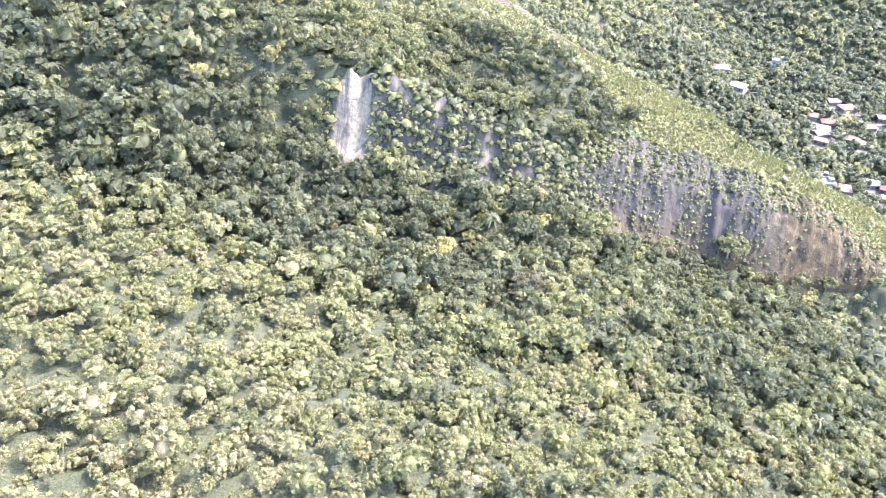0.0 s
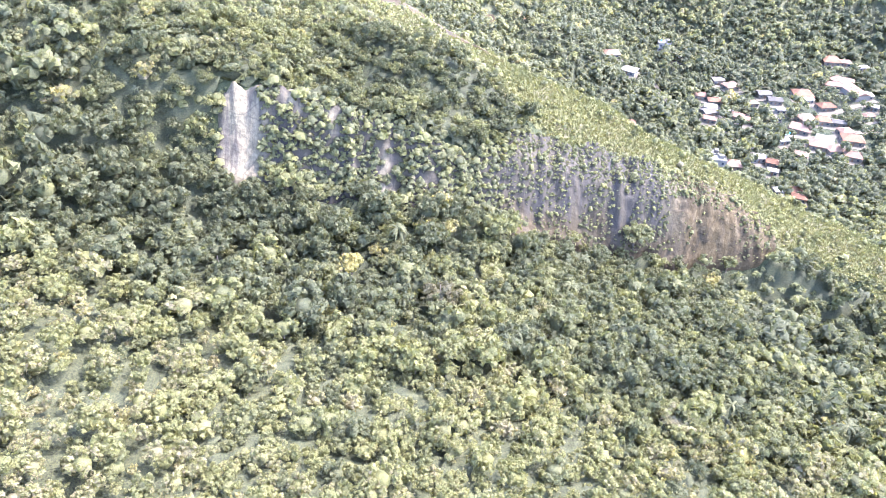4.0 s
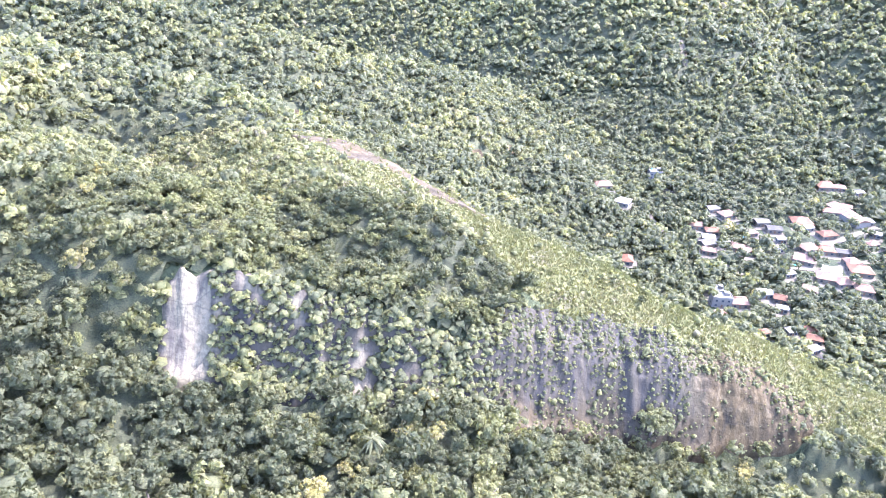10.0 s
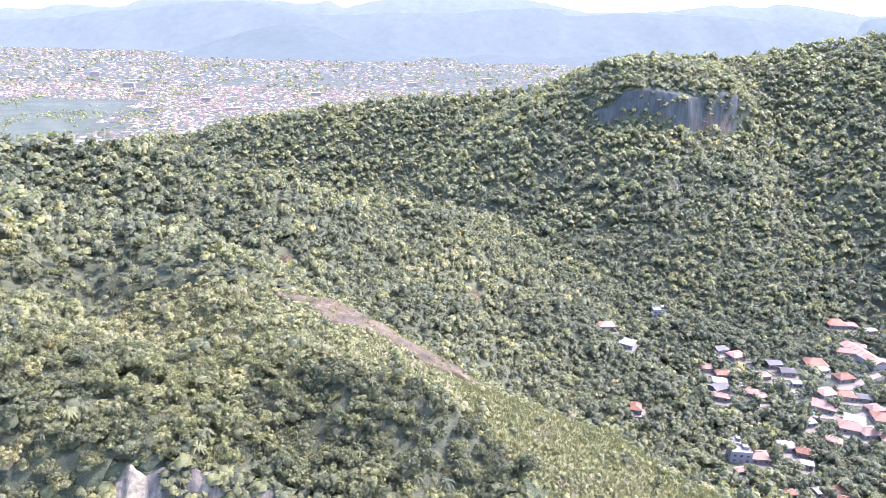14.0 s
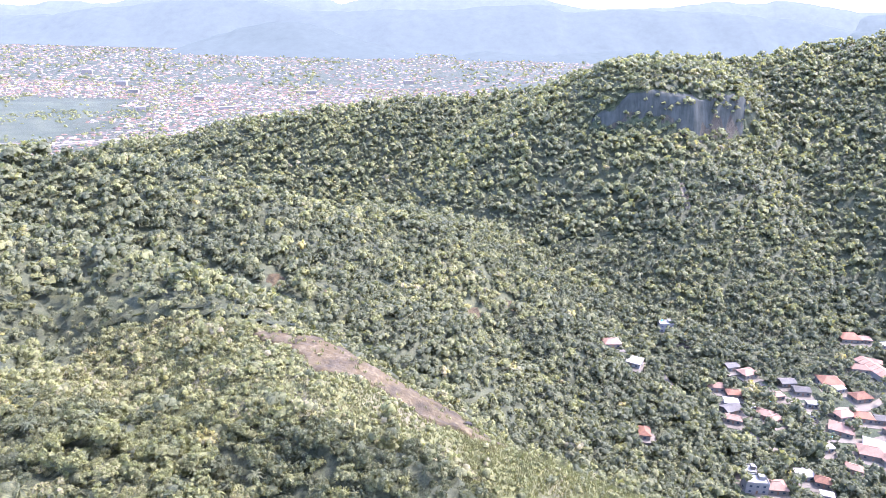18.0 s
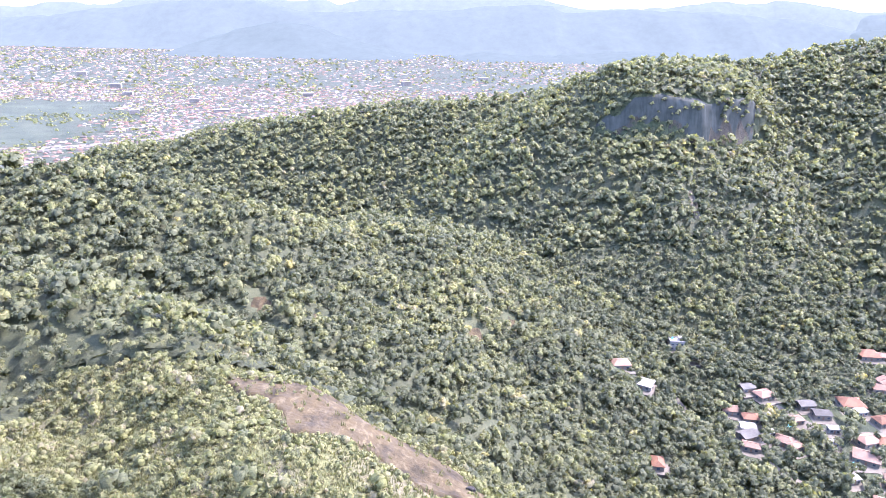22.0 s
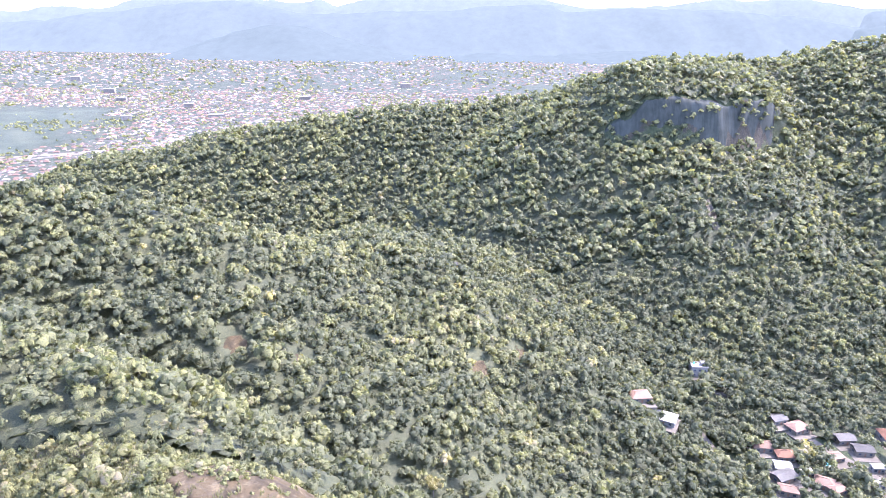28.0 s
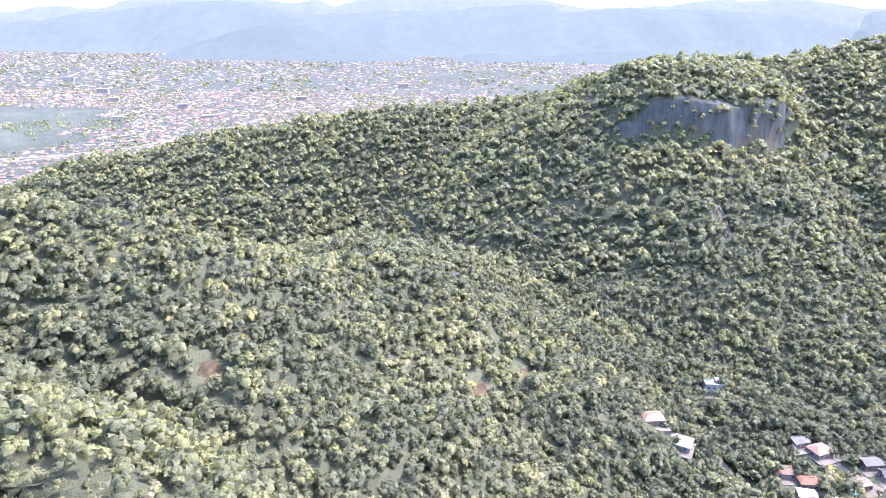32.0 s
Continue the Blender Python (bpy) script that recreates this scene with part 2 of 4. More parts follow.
def height(x, y):
    x, y = np.asarray(x, float), np.asarray(y, float)
    cliff = 16 * np.interp(x, [-110, -65, 90, 125, 160], [0, 1, 1, .6, 0]) * ease((cliff_top(x) - y) / 16)
    main = blend_max(ridge(x, y, CREST_MAIN, 1.06, .85, 23.7), ridge(x, y, CREST_BROW, .72, .71, 15), 6) - cliff
    main = main + 17.8 * np.exp(-((x + 3.5) / 31.4) ** 2 - ((y - 122.5) / 29.8) ** 2) - 16.8 * np.exp(-((x + 7.9) / 15.2) ** 2 - ((y - 120.4) / 16.3) ** 2)
    spur_y = np.interp(x, [20, 45, 65, 86, 114, 140, 158, 200], [80, 75, 70, 63, 64, 58, 52, 25])
    main = main + np.interp(x, [0, 20, 42, 65, 86, 114, 140, 158, 190, 215], [0, 1.5, 3.8, 5.5, 6.6, 5.2, 5.0, 4.5, 2, 0]) * np.exp(-((y - spur_y) / 15) ** 2)
    bench = 32 * np.interp(x, [140, 188, 305, 350], [0, 1, 1, 0]) * ease((y - wall_line(x) + 15) / 15) * ease((722 - y) / 115)
    far = ridge(x, y, CREST_FAR, .66, .63, 20.5) + bench
    mid = blend_max(ridge(x, y, CREST_MID, 1.5, .67, 19.6), ridge(x, y, CREST_COL, .41, .41, 8) + 4, 6) - 2.8
    mid = blend_max(mid, ridge(x, y, CREST_SHOULDER, .6, .62, 14), 5)
    near = ridge(x, y, CREST_NEAR, .37, .25, 17.4)
    h = blend_max(blend_max(main, near), blend_max(mid, far))
    h = h + (2.2 * lattice(x, y, 46, 1) + 1.1 * lattice(x, y, 19, 2)) * ease((h - 12) / 25) * ease((y + 20) / 60 + 0.4)
    h = h + 7 * lattice(x + .35 * y, y * .45, 75, 3) * ease((y - 430) / 120) * ease((h - 20) / 40) * ease((190 - h) / 60)
    floor = 6 + .055 * np.maximum(0, y - 330) * ease((700 - y) / 150)
    floor = np.where(y > 700, np.maximum(3, floor), floor)
    return blend_max(h, floor, 6)


def slab_low(x):
    return np.interp(x, [-52, -46, -37, -29, -17, -7, 4, 13, 26], [106, 98, 90, 80, 82, 79, 75, 73, 80])


def slab_far(x):
    return np.interp(x, [-52, -46, -33, -22, -8, 5, 15, 26], [106, 115, 116, 118, 112, 102, 92, 80])


def face_foot(x):
    return np.interp(x, [-75, -60, -20, 20, 60, 110, 135], [-2, -4, -2, 6, 16, 22, 26])


def rock_amount(x, y):
    """Bare granite: the face under the brow, the slab over the crest, the small scars and the far wall."""
    x, y = np.asarray(x, float), np.asarray(y, float)
    x, y = x + 2.6 * lattice(x, y, 9, 41) + 1.2 * lattice(x, y, 3.5, 46) * (y < 200), y + 2.2 * lattice(x, y, 7, 42) + 5 * lattice(x, y, 24, 43) * (y > 500)
    top = np.interp(x, [-75, -66, -61, -55, -50, -40, 10, 30, 60, 110, 135], [5, 9, 16, 14, 17, 17, 22, 40, 46, 44, 36])
    foot = face_foot(x)
    face = ease((top - y) / 4) * ease((y - foot) / 4) * ease((x + 66 - .45 * np.maximum(0, y - 4)) / 4) * ease((128 - x) / 8)
    slab = ease((y - slab_low(x)) / 3 + .5) * ease((slab_far(x) - y) / 4 + .5) * (x > -51) * (x < 26)
    scar = np.zeros_like(x)
    for cx, cy, rx, ry in ((27, 296, 4.2, 8), (51, 318, 3.6, 6), (-78, 236, 4.0, 6.5), (-53, 236, 4.2, 2.6), (226, 520, 2.6, 15)):
        scar = np.maximum(scar, ease(1.7 - np.sqrt(((x - cx) / rx) ** 2 + ((y - cy) / ry) ** 2)))
    wall_y = wall_line(x)
    wall = ease((wall_y + 3 - y + 3 * lattice(x, y, 15, 48)) / 4) * ease((y - wall_y + np.interp(x, [150, 190, 250, 300], [7, 9, 17, 17])) / 4) * ease((x - 150) / 18) * ease((318 + 9 * lattice(x, y, 12, 49) - x) / 18)
    return np.maximum.reduce([face, slab, scar, wall])


def lichen_shade_amount(x, y):
    pale = np.zeros_like(np.asarray(x, float))
    for cx, cy, rx, ry in ((-44, 13, 3.2, 1.8), (-32, 12, 2.2, 2.2), (-16, 4, 2.0, 6), (-59, 8, 7, 14)):
        pale = np.maximum(pale, ease(1.6 - np.sqrt(((x - cx) / rx) ** 2 + ((y - cy) / ry) ** 2)))
    stained = np.maximum(ease((x + 4) / 25), .92 - .92 * pale)
    # far wall (y > 550): its shade is put into the colour as darkening
    return np.maximum(stained * ease((88 - x) / 12) * (y < 58), .92 * (y > 550))


def blush_amount(x, y):
    stain = .75 * ease((face_foot(x) + 9 + 4 * lattice(x, y, 8, 47) - y) / 5) * ease((x + 12) / 8) * (y < 58)
    return np.maximum.reduce([stain, ease((x - 76) / 12) * (y < 58), 1.0 * ((y >= 58) & (y < 400)), .12 * (y > 550)])


def grass_amount(x, y):
    x, y = np.asarray(x, float), np.asarray(y, float)
    along = [-130, -40, 10, 25, 40, 70, 105, 125, 195, 227]
    lower = np.interp(x, along, [64, 54, 52, 42, 38, 38, 34, 28, 0, -24]) + 5 * lattice(x, y, 17, 44)
    upper = np.interp(x, along, [135, 128, 114, 108, 102, 90, 82, 80, 52, 22]) + 4 * lattice(x, y, 15, 45)
    return ease((y - lower) / 9) * ease((upper - y) / 10) * ease((x + 125) / 30) * ease((235 - x) / 15)


def marsh_amount(x, y):
    return ease((-690 - .18 * (y - 1100) - x) / 40) * ease((y - 1090) / 40) * ease((1700 - y) / 60)


# ---- mesh helpers ----
def mesh_from(name, verts, tris, mats, tint=None, mat_index=None, smooth=False, **point_attrs):
    me = bpy.data.meshes.new(name)
    verts, tris = np.ascontiguousarray(verts, np.float32), np.ascontiguousarray(tris, np.int32)
    k = tris.shape[1]
    me.vertices.add(len(verts))
    me.vertices.foreach_set("co", verts.ravel())
    me.loops.add(tris.size)
    me.loops.foreach_set("vertex_index", tris.ravel())
    me.polygons.add(len(tris))
    me.polygons.foreach_set("loop_start", np.arange(0, tris.size, k, dtype=np.int32))
    for m in mats:
        me.materials.append(m)
    if mat_index is not None:
        me.polygons.foreach_set("material_index", np.asarray(mat_index, np.int32))
    me.polygons.foreach_set("use_smooth", np.full(len(tris), smooth))
    if tint is not None:
        me.attributes.new("tint", "FLOAT", "POINT").data.foreach_set("value", np.asarray(tint, np.float32))
    for key, values in point_attrs.items():
        me.attributes.new(key, "FLOAT", "POINT").data.foreach_set("value", np.asarray(values, np.float32).ravel())
    me.update(calc_edges=True)
    return me


def part(name, bm, mat, parent, label=""):
    me = bpy.data.meshes.new(name)
    bm.to_mesh(me)
    bm.free()
    me.materials.append(mat)
    ob = new(name, me)
    ob.parent = parent
    if label:
        tagged(ob, label)
    return ob


def box(bm, x0, x1, y0, y1, z0, z1):
    vs = [bm.verts.new(p) for p in ((x0, y0, z0), (x1, y0, z0), (x1, y1, z0), (x0, y1, z0), (x0, y0, z1), (x1, y0, z1), (x1, y1, z1), (x0, y1, z1))]
    for f in ((3, 2, 1, 0), (4, 5, 6, 7), (0, 1, 5, 4), (1, 2, 6, 5), (2, 3, 7, 6), (3, 0, 4, 7)):
        bm.faces.new([vs[i] for i in f])
    return vs


# ---- materials ----
GROUND = ground_material()
ROCK, _nt, _bsdf = material("granite", 0.85)
_col, _relief = rock_colour(_nt)
_nt.links.new(_col, _bsdf.inputs["Base Color"])
bump(_nt, _bsdf, _relief, 0.35, 0.8)
WALL_STONE, _nt, _bsdf = material("grey_wall_stone", 0.9)
_big = ramp(_nt, noise_tex(_nt, 0.06, 5, rough=0.65), [(0.35, (0.028, 0.030, 0.024)), (0.6, (0.044, 0.046, 0.038))])
_run = ramp(_nt, noise_tex(_nt, 0.30, 5, (1, 0.3, 0.10), 0.62), [(0.38, (0.74, 0.74, 0.74)), (0.55, (1, 1, 1)), (0.70, (1.18, 1.16, 1.12))])
_nt.links.new(mix(_nt, 1.0, _big, _run, "MULTIPLY"), _bsdf.inputs["Base Color"])
bump(_nt, _bsdf, noise_tex(_nt, 0.3, 5, (1, 0.3, 0.1)), 0.6, 0.7)
LEAVES = foliage("woodland_leaves", grain=1.5, hole_at=0.35)
GRASS = foliage("long_grass", stops=[(0.0, (0.080, 0.086, 0.038)), (0.5, (0.126, 0.124, 0.054)), (0.8, (0.152, 0.142, 0.068)), (1.0, (0.150, 0.122, 0.074))], hole_at=0.30)
FAR_LEAVES = foliage("distant_woodland_leaves", grain=0.8, hole_at=0.30)
GAP_SHADE_LEAVES = foliage("gap_shade_leaves", lift=0.45, grain=0.8, hole_at=0.0)
BARK = plain("bark", (0.20, 0.165, 0.125), 0.9, 4.0, 0.5, (1, 1, 0.2))
WHITE = plain("white_render", (0.165, 0.150, 0.126), 0.8, 0.8, 0.22)
CREAM = plain("cream_render", (0.140, 0.114, 0.084), 0.85, 0.8, 0.25)
TILE = plain("clay_tiles", (0.110, 0.056, 0.033), 0.85, 1.6, 0.40)
TILE_PALE = plain("faded_clay_tiles", (0.124, 0.078, 0.053), 0.85, 1.6, 0.35)
SLATE = plain("grey_roof_sheets", (0.052, 0.047, 0.039), 0.7, 1.2, 0.35)
CONCRETE = plain("concrete", (0.078, 0.066, 0.049), 0.85, 0.9, 0.3)
GLASS = plain("dark_window_glass", (0.035, 0.042, 0.05), 0.12, 1.0, 0.3)
WOOD = plain("painted_door_wood", (0.15, 0.085, 0.05), 0.6, 2.0, 0.3)
TOWN_WALL = plain("weathered_town_walls", (0.106, 0.090, 0.073), 0.9, 0.3, 0.3)
TOWN_GREY = plain("weathered_town_roofs", (0.060, 0.051, 0.042), 0.9, 0.3, 0.35)
TOWN_TILE = plain("weathered_town_tiles", (0.105, 0.066, 0.047), 0.9, 0.3, 0.35)
TOWN_PALE = plain("pale_town_roofs", (0.165, 0.142, 0.116), 0.9, 0.3, 0.3)
POOL = plain("pool_water", (0.10, 0.36, 0.42), 0.08, 0.6, 0.15)


# ---- ground: one sheet out to the horizon ----
def near_houses(x, y):
    """Trodden, sandy yards in the built-up part of the valley."""
    inside = ease((x - 215) / 25) * ease((y - 225) / 20) * ease((400 - y) / 25) * ease((430 - x) / 30)
    return inside * ease((lattice(x, y, 17, 61) + .5 * lattice(x, y, 8, 62)) * 2.2 - .1)



def graded(*spans):
    out = [spans[0][0]]
    for a, b, step, growth in spans:
        p, s = a, step
        while p + s < b - 1e-6:
            p += s
            s *= growth
            out.append(p)
        out.append(b)
    return np.array(out)


left_side = -graded((150, 700, 7, 1.03), (700, 4700, 40, 1.22))[::-1]
gx = np.concatenate([left_side, graded((-150, 260, 3.1, 1.0))[1:-1], graded((260, 900, 6, 1.03), (900, 4700, 40, 1.22))])
gy = graded((-600, -150, 45, 0.93), (-150, 165, 2.7, 1.0), (165, 470, 5, 1.0), (470, 900, 7, 1.0), (900, 4950, 20, 1.10))
GX, GY = np.meshgrid(gx, gy)
GZ = height(GX, GY)
ny, nx = GX.shape
idx = np.arange(nx * ny).reshape(ny, nx)
quads = np.stack([idx[:-1, :-1], idx[:-1, 1:], idx[1:, 1:], idx[1:, :-1]], -1).reshape(-1, 4)
ground_mesh = mesh_from("ground", np.stack([GX, GY, GZ], -1).reshape(-1, 3), quads, [GROUND], smooth=True,
                        rock=rock_amount(GX, GY), grass=grass_amount(GX, GY), marsh=marsh_amount(GX, GY), lichen_shade=lichen_shade_amount(GX, GY), blush=blush_amount(GX, GY),
                        plain=np.maximum(ease((GY - 840) / 60) * ease((40 - GZ) / 25), .85 * near_houses(GX, GY)))
ground = tagged(new("ground", ground_mesh), "wooded granite hills falling to a valley and a distant plain", "ground", kind="structure")


# ---- the granite itself: relief laid over the bare parts of the hill ----
def rock_sheet(name, x0, x1, y0, y1, step_x, step_y, relief, label, stone=None):
    xs, ys = np.meshgrid(np.arange(x0, x1, step_x), np.arange(y0, y1, step_y))
    amount = rock_amount(xs, ys)
    z = height(xs, ys) - .8 + ease((amount - .3) / .35) * (.92 + relief(xs, ys))
    i = np.arange(xs.size).reshape(xs.shape)
    q = np.stack([i[:-1, :-1], i[:-1, 1:], i[1:, 1:], i[1:, :-1]], -1).reshape(-1, 4)
    q = q[(amount.ravel()[q] > .22).any(1)]
    used, back = np.unique(q, return_inverse=True)
    v = np.stack([xs, ys, z], -1).reshape(-1, 3)[used]
    me = mesh_from(name, v, back.reshape(-1, 4), [stone or ROCK], smooth=True, lichen_shade=lichen_shade_amount(v[:, 0], v[:, 1]), blush=blush_amount(v[:, 0], v[:, 1]))
    return tagged(new(name, me), label, "rock", kind="structure")


def flutes(x, y):
    ribs = np.abs(lattice(x, y * .25, 5.5, 21)) * 1.5 + np.abs(lattice(x, y * .3, 2.1, 22)) * .6
    return 2.2 - 1.7 * ribs + .45 * lattice(x, y, 1.2, 23) + np.floor((lattice(x, y, 11, 24) + 1) * 2.5) * .55


def sheets(x, y):
    n = lattice(x + .4 * y, y, 13, 31) + .5 * lattice(x, y, 5, 32)
    return np.floor(n * 3) * .28 + .10 * lattice(x, y, 1.4, 33) + .9


def rock_relief(x, y):
    return ease((rock_amount(x, y) - .3) / .35) * np.where(y > 58, sheets(x, y), flutes(x, y)) * (y < 200)


rock_sheet("rock_face", -72, 130, -8, 50, .8, .45, flutes, "steep granite face, pale on one panel and streaked dark elsewhere")
rock_sheet("rock_slab", -60, 34, 70, 126, .7, .7, sheets, "rounded pinkish granite slab peeling in sheets over the crest")
rock_sheet("far_rock_wall", 140, 345, 570, 650, 2.0, .7, lambda x, y: .35 * flutes(x / 3, y / 3), "grey sheer rock wall high on the far ridge", WALL_STONE)


# a dark boulder left on the lower end of the slab
bm = bmesh.new()
bmesh.ops.create_icosphere(bm, subdivisions=3, radius=1)
for v in bm.verts:
    k = 1 + .22 * float(lattice(v.co.x * 3 + 5, v.co.y * 3 + v.co.z * 2, 1.1, 71)) + .08 * float(lattice(v.co.x * 7, v.co.z * 7 + v.co.y * 3, 1.0, 72))
    v.co = Vector((v.co.x * 1.3 * k, v.co.y * .8 * k, max(-.5, v.co.z) * .75 * k))
me = bpy.data.meshes.new("boulder")
bm.to_mesh(me)
bm.free()
me.materials.append(plain("weathered_boulder", (0.030, 0.026, 0.022), 0.95, 2.5, 0.5))
boulder = tagged(new("boulder", me), "dark rounded boulder resting on the granite slab", "boulder")
boulder.location = (14, 84, float(height(14, 84) + rock_relief(14, 84)) + .45)


# ---- houses in the valley (x, y, turn, width, depth, storeys, roof, walls) ----
HOUSES = [
    (120, 322, 5, 10.9, 8.6, 1, "pale", CREAM), (133, 313, -30, 11.7, 9.5, 1, "white", WHITE), (175, 378, -5, 10.5, 8.1, 2, "flat", WHITE), (183, 363, -12, 5.5, 3.6, 1, "white", WHITE),
    (209, 336, 15, 9.2, 7.5, 1, "grey", CREAM), (218, 329, 22, 11.5, 8.6, 1, "pale", CREAM), (190, 312, -5, 11.4, 7.1, 1, "pale", CREAM), (199, 304, -5, 9.6, 6.9, 1, "tile", CREAM),
    (193, 294, -12, 8.5, 7.1, 1, "white", WHITE), (190, 286, 22, 11.8, 7.7, 1, "grey", CREAM), (187, 275, -20, 9.1, 5.9, 1, "pale", CREAM), (204, 289, 15, 6, 3.9, 1, "white", WHITE),
    (209, 281, -30, 9.3, 7.8, 1, "pale", CREAM), (125, 251, 80, 9.1, 6.1, 1, "tile", CREAM), (319, 385, -5, 13.9, 11.7, 1, "tile", CREAM), (330, 383, -12, 8.6, 7.1, 1, "pale", CREAM),
    (241, 320, 5, 10.1, 7, 1, "grey", CREAM), (246, 310, -5, 10, 7.4, 1, "grey", CREAM), (245, 294, -5, 6.2, 4.1, 1, "white", WHITE), (272, 323, -5, 14.2, 12, 1, "tile", WHITE),
    (213, 276, 22, 8.4, 5.8, 1, "pale", CREAM), (237, 280, 12, 5.5, 3.9, 1, "white", WHITE), (303, 342, -12, 12, 8.2, 1, "pale", CREAM), (282, 304, 12, 12.1, 8.3, 1, "tile", CREAM),
    (319, 350, -30, 8.2, 6.2, 1, "pale", CREAM), (341, 375, 12, 8.6, 5.5, 1, "white", WHITE), (322, 327, 12, 10, 8.1, 1, "white", WHITE), (259, 283, 15, 11.5, 9, 1, "pale", CREAM),
    (270, 281, -12, 11.6, 8.5, 1, "tile", CREAM), (281, 278, -12, 9.9, 6.3, 1, "grey", CREAM), (249, 267, -30, 12.9, 10.8, 1, "pale", CREAM), (280, 265, 12, 9.7, 7.9, 1, "pale", CREAM),
    (260, 252, -30, 11, 8.2, 1, "white", WHITE), (308, 291, 22, 8.4, 5.9, 1, "pale", CREAM), (319, 307, -30, 7.7, 5.6, 1, "white", WHITE), (175, 225, -12, 9, 6.9, 1, "flat", WHITE),
    (173, 212, -5, 11.7, 7.6, 2, "flat", WHITE), (184, 212, -5, 10.3, 8.6, 1, "pale", CREAM), (168, 198, 15, 5.5, 3.8, 1, "pale", CREAM), (165, 189, 12, 5.5, 4.5, 1, "grey", WHITE),
    (204, 223, 5, 9.2, 7.3, 1, "white", WHITE), (212, 217, -20, 8.4, 6.3, 1, "tile", CREAM), (230, 248, 12, 6.6, 5.4, 1, "white", WHITE), (235, 229, -30, 8, 5.8, 1, "pale", CREAM),
    (208, 206, -20, 6, 4, 1, "white", WHITE), (203, 183, 12, 5.7, 4.7, 1, "white", WHITE), (213, 184, 12, 8, 5.5, 1, "tile", CREAM), (213, 176, -20, 7.9, 5.5, 1, "tile", CREAM),
    (186, 180, 12, 5.5, 3.8, 1, "tile", CREAM), (254, 244, -20, 14.2, 10.9, 1, "pale", CREAM), (261, 239, 5, 10.8, 9.2, 1, "pale", CREAM), (280, 254, -12, 13.9, 10.9, 1, "tile", CREAM),
    (270, 231, -20, 10.8, 9.1, 1, "pale", CREAM), (208, 166, 22, 6.3, 4, 1, "white", WHITE), (227, 303, 12, 7.1, 5.8, 1, "pale", CREAM), (273, 314, 15, 6.6, 5.1, 1, "white", WHITE),
    (70, 419, 30, 8, 5, 1, "pale", CREAM), (14, 446, 0, 7, 4.5, 1, "grey", WHITE),
]
WAREHOUSE = (314, 337, 12, 12, 34)
ROOF_MATS = {"tile": TILE, "pale": TILE_PALE, "grey": SLATE, "white": WHITE, "flat": CONCRETE}
ROOF_WORDS = {"tile": "orange clay hipped roof", "pale": "faded clay hipped roof", "grey": "grey sheet gable roof", "white": "low white gable roof", "flat": "flat white roof terrace and parapet"}


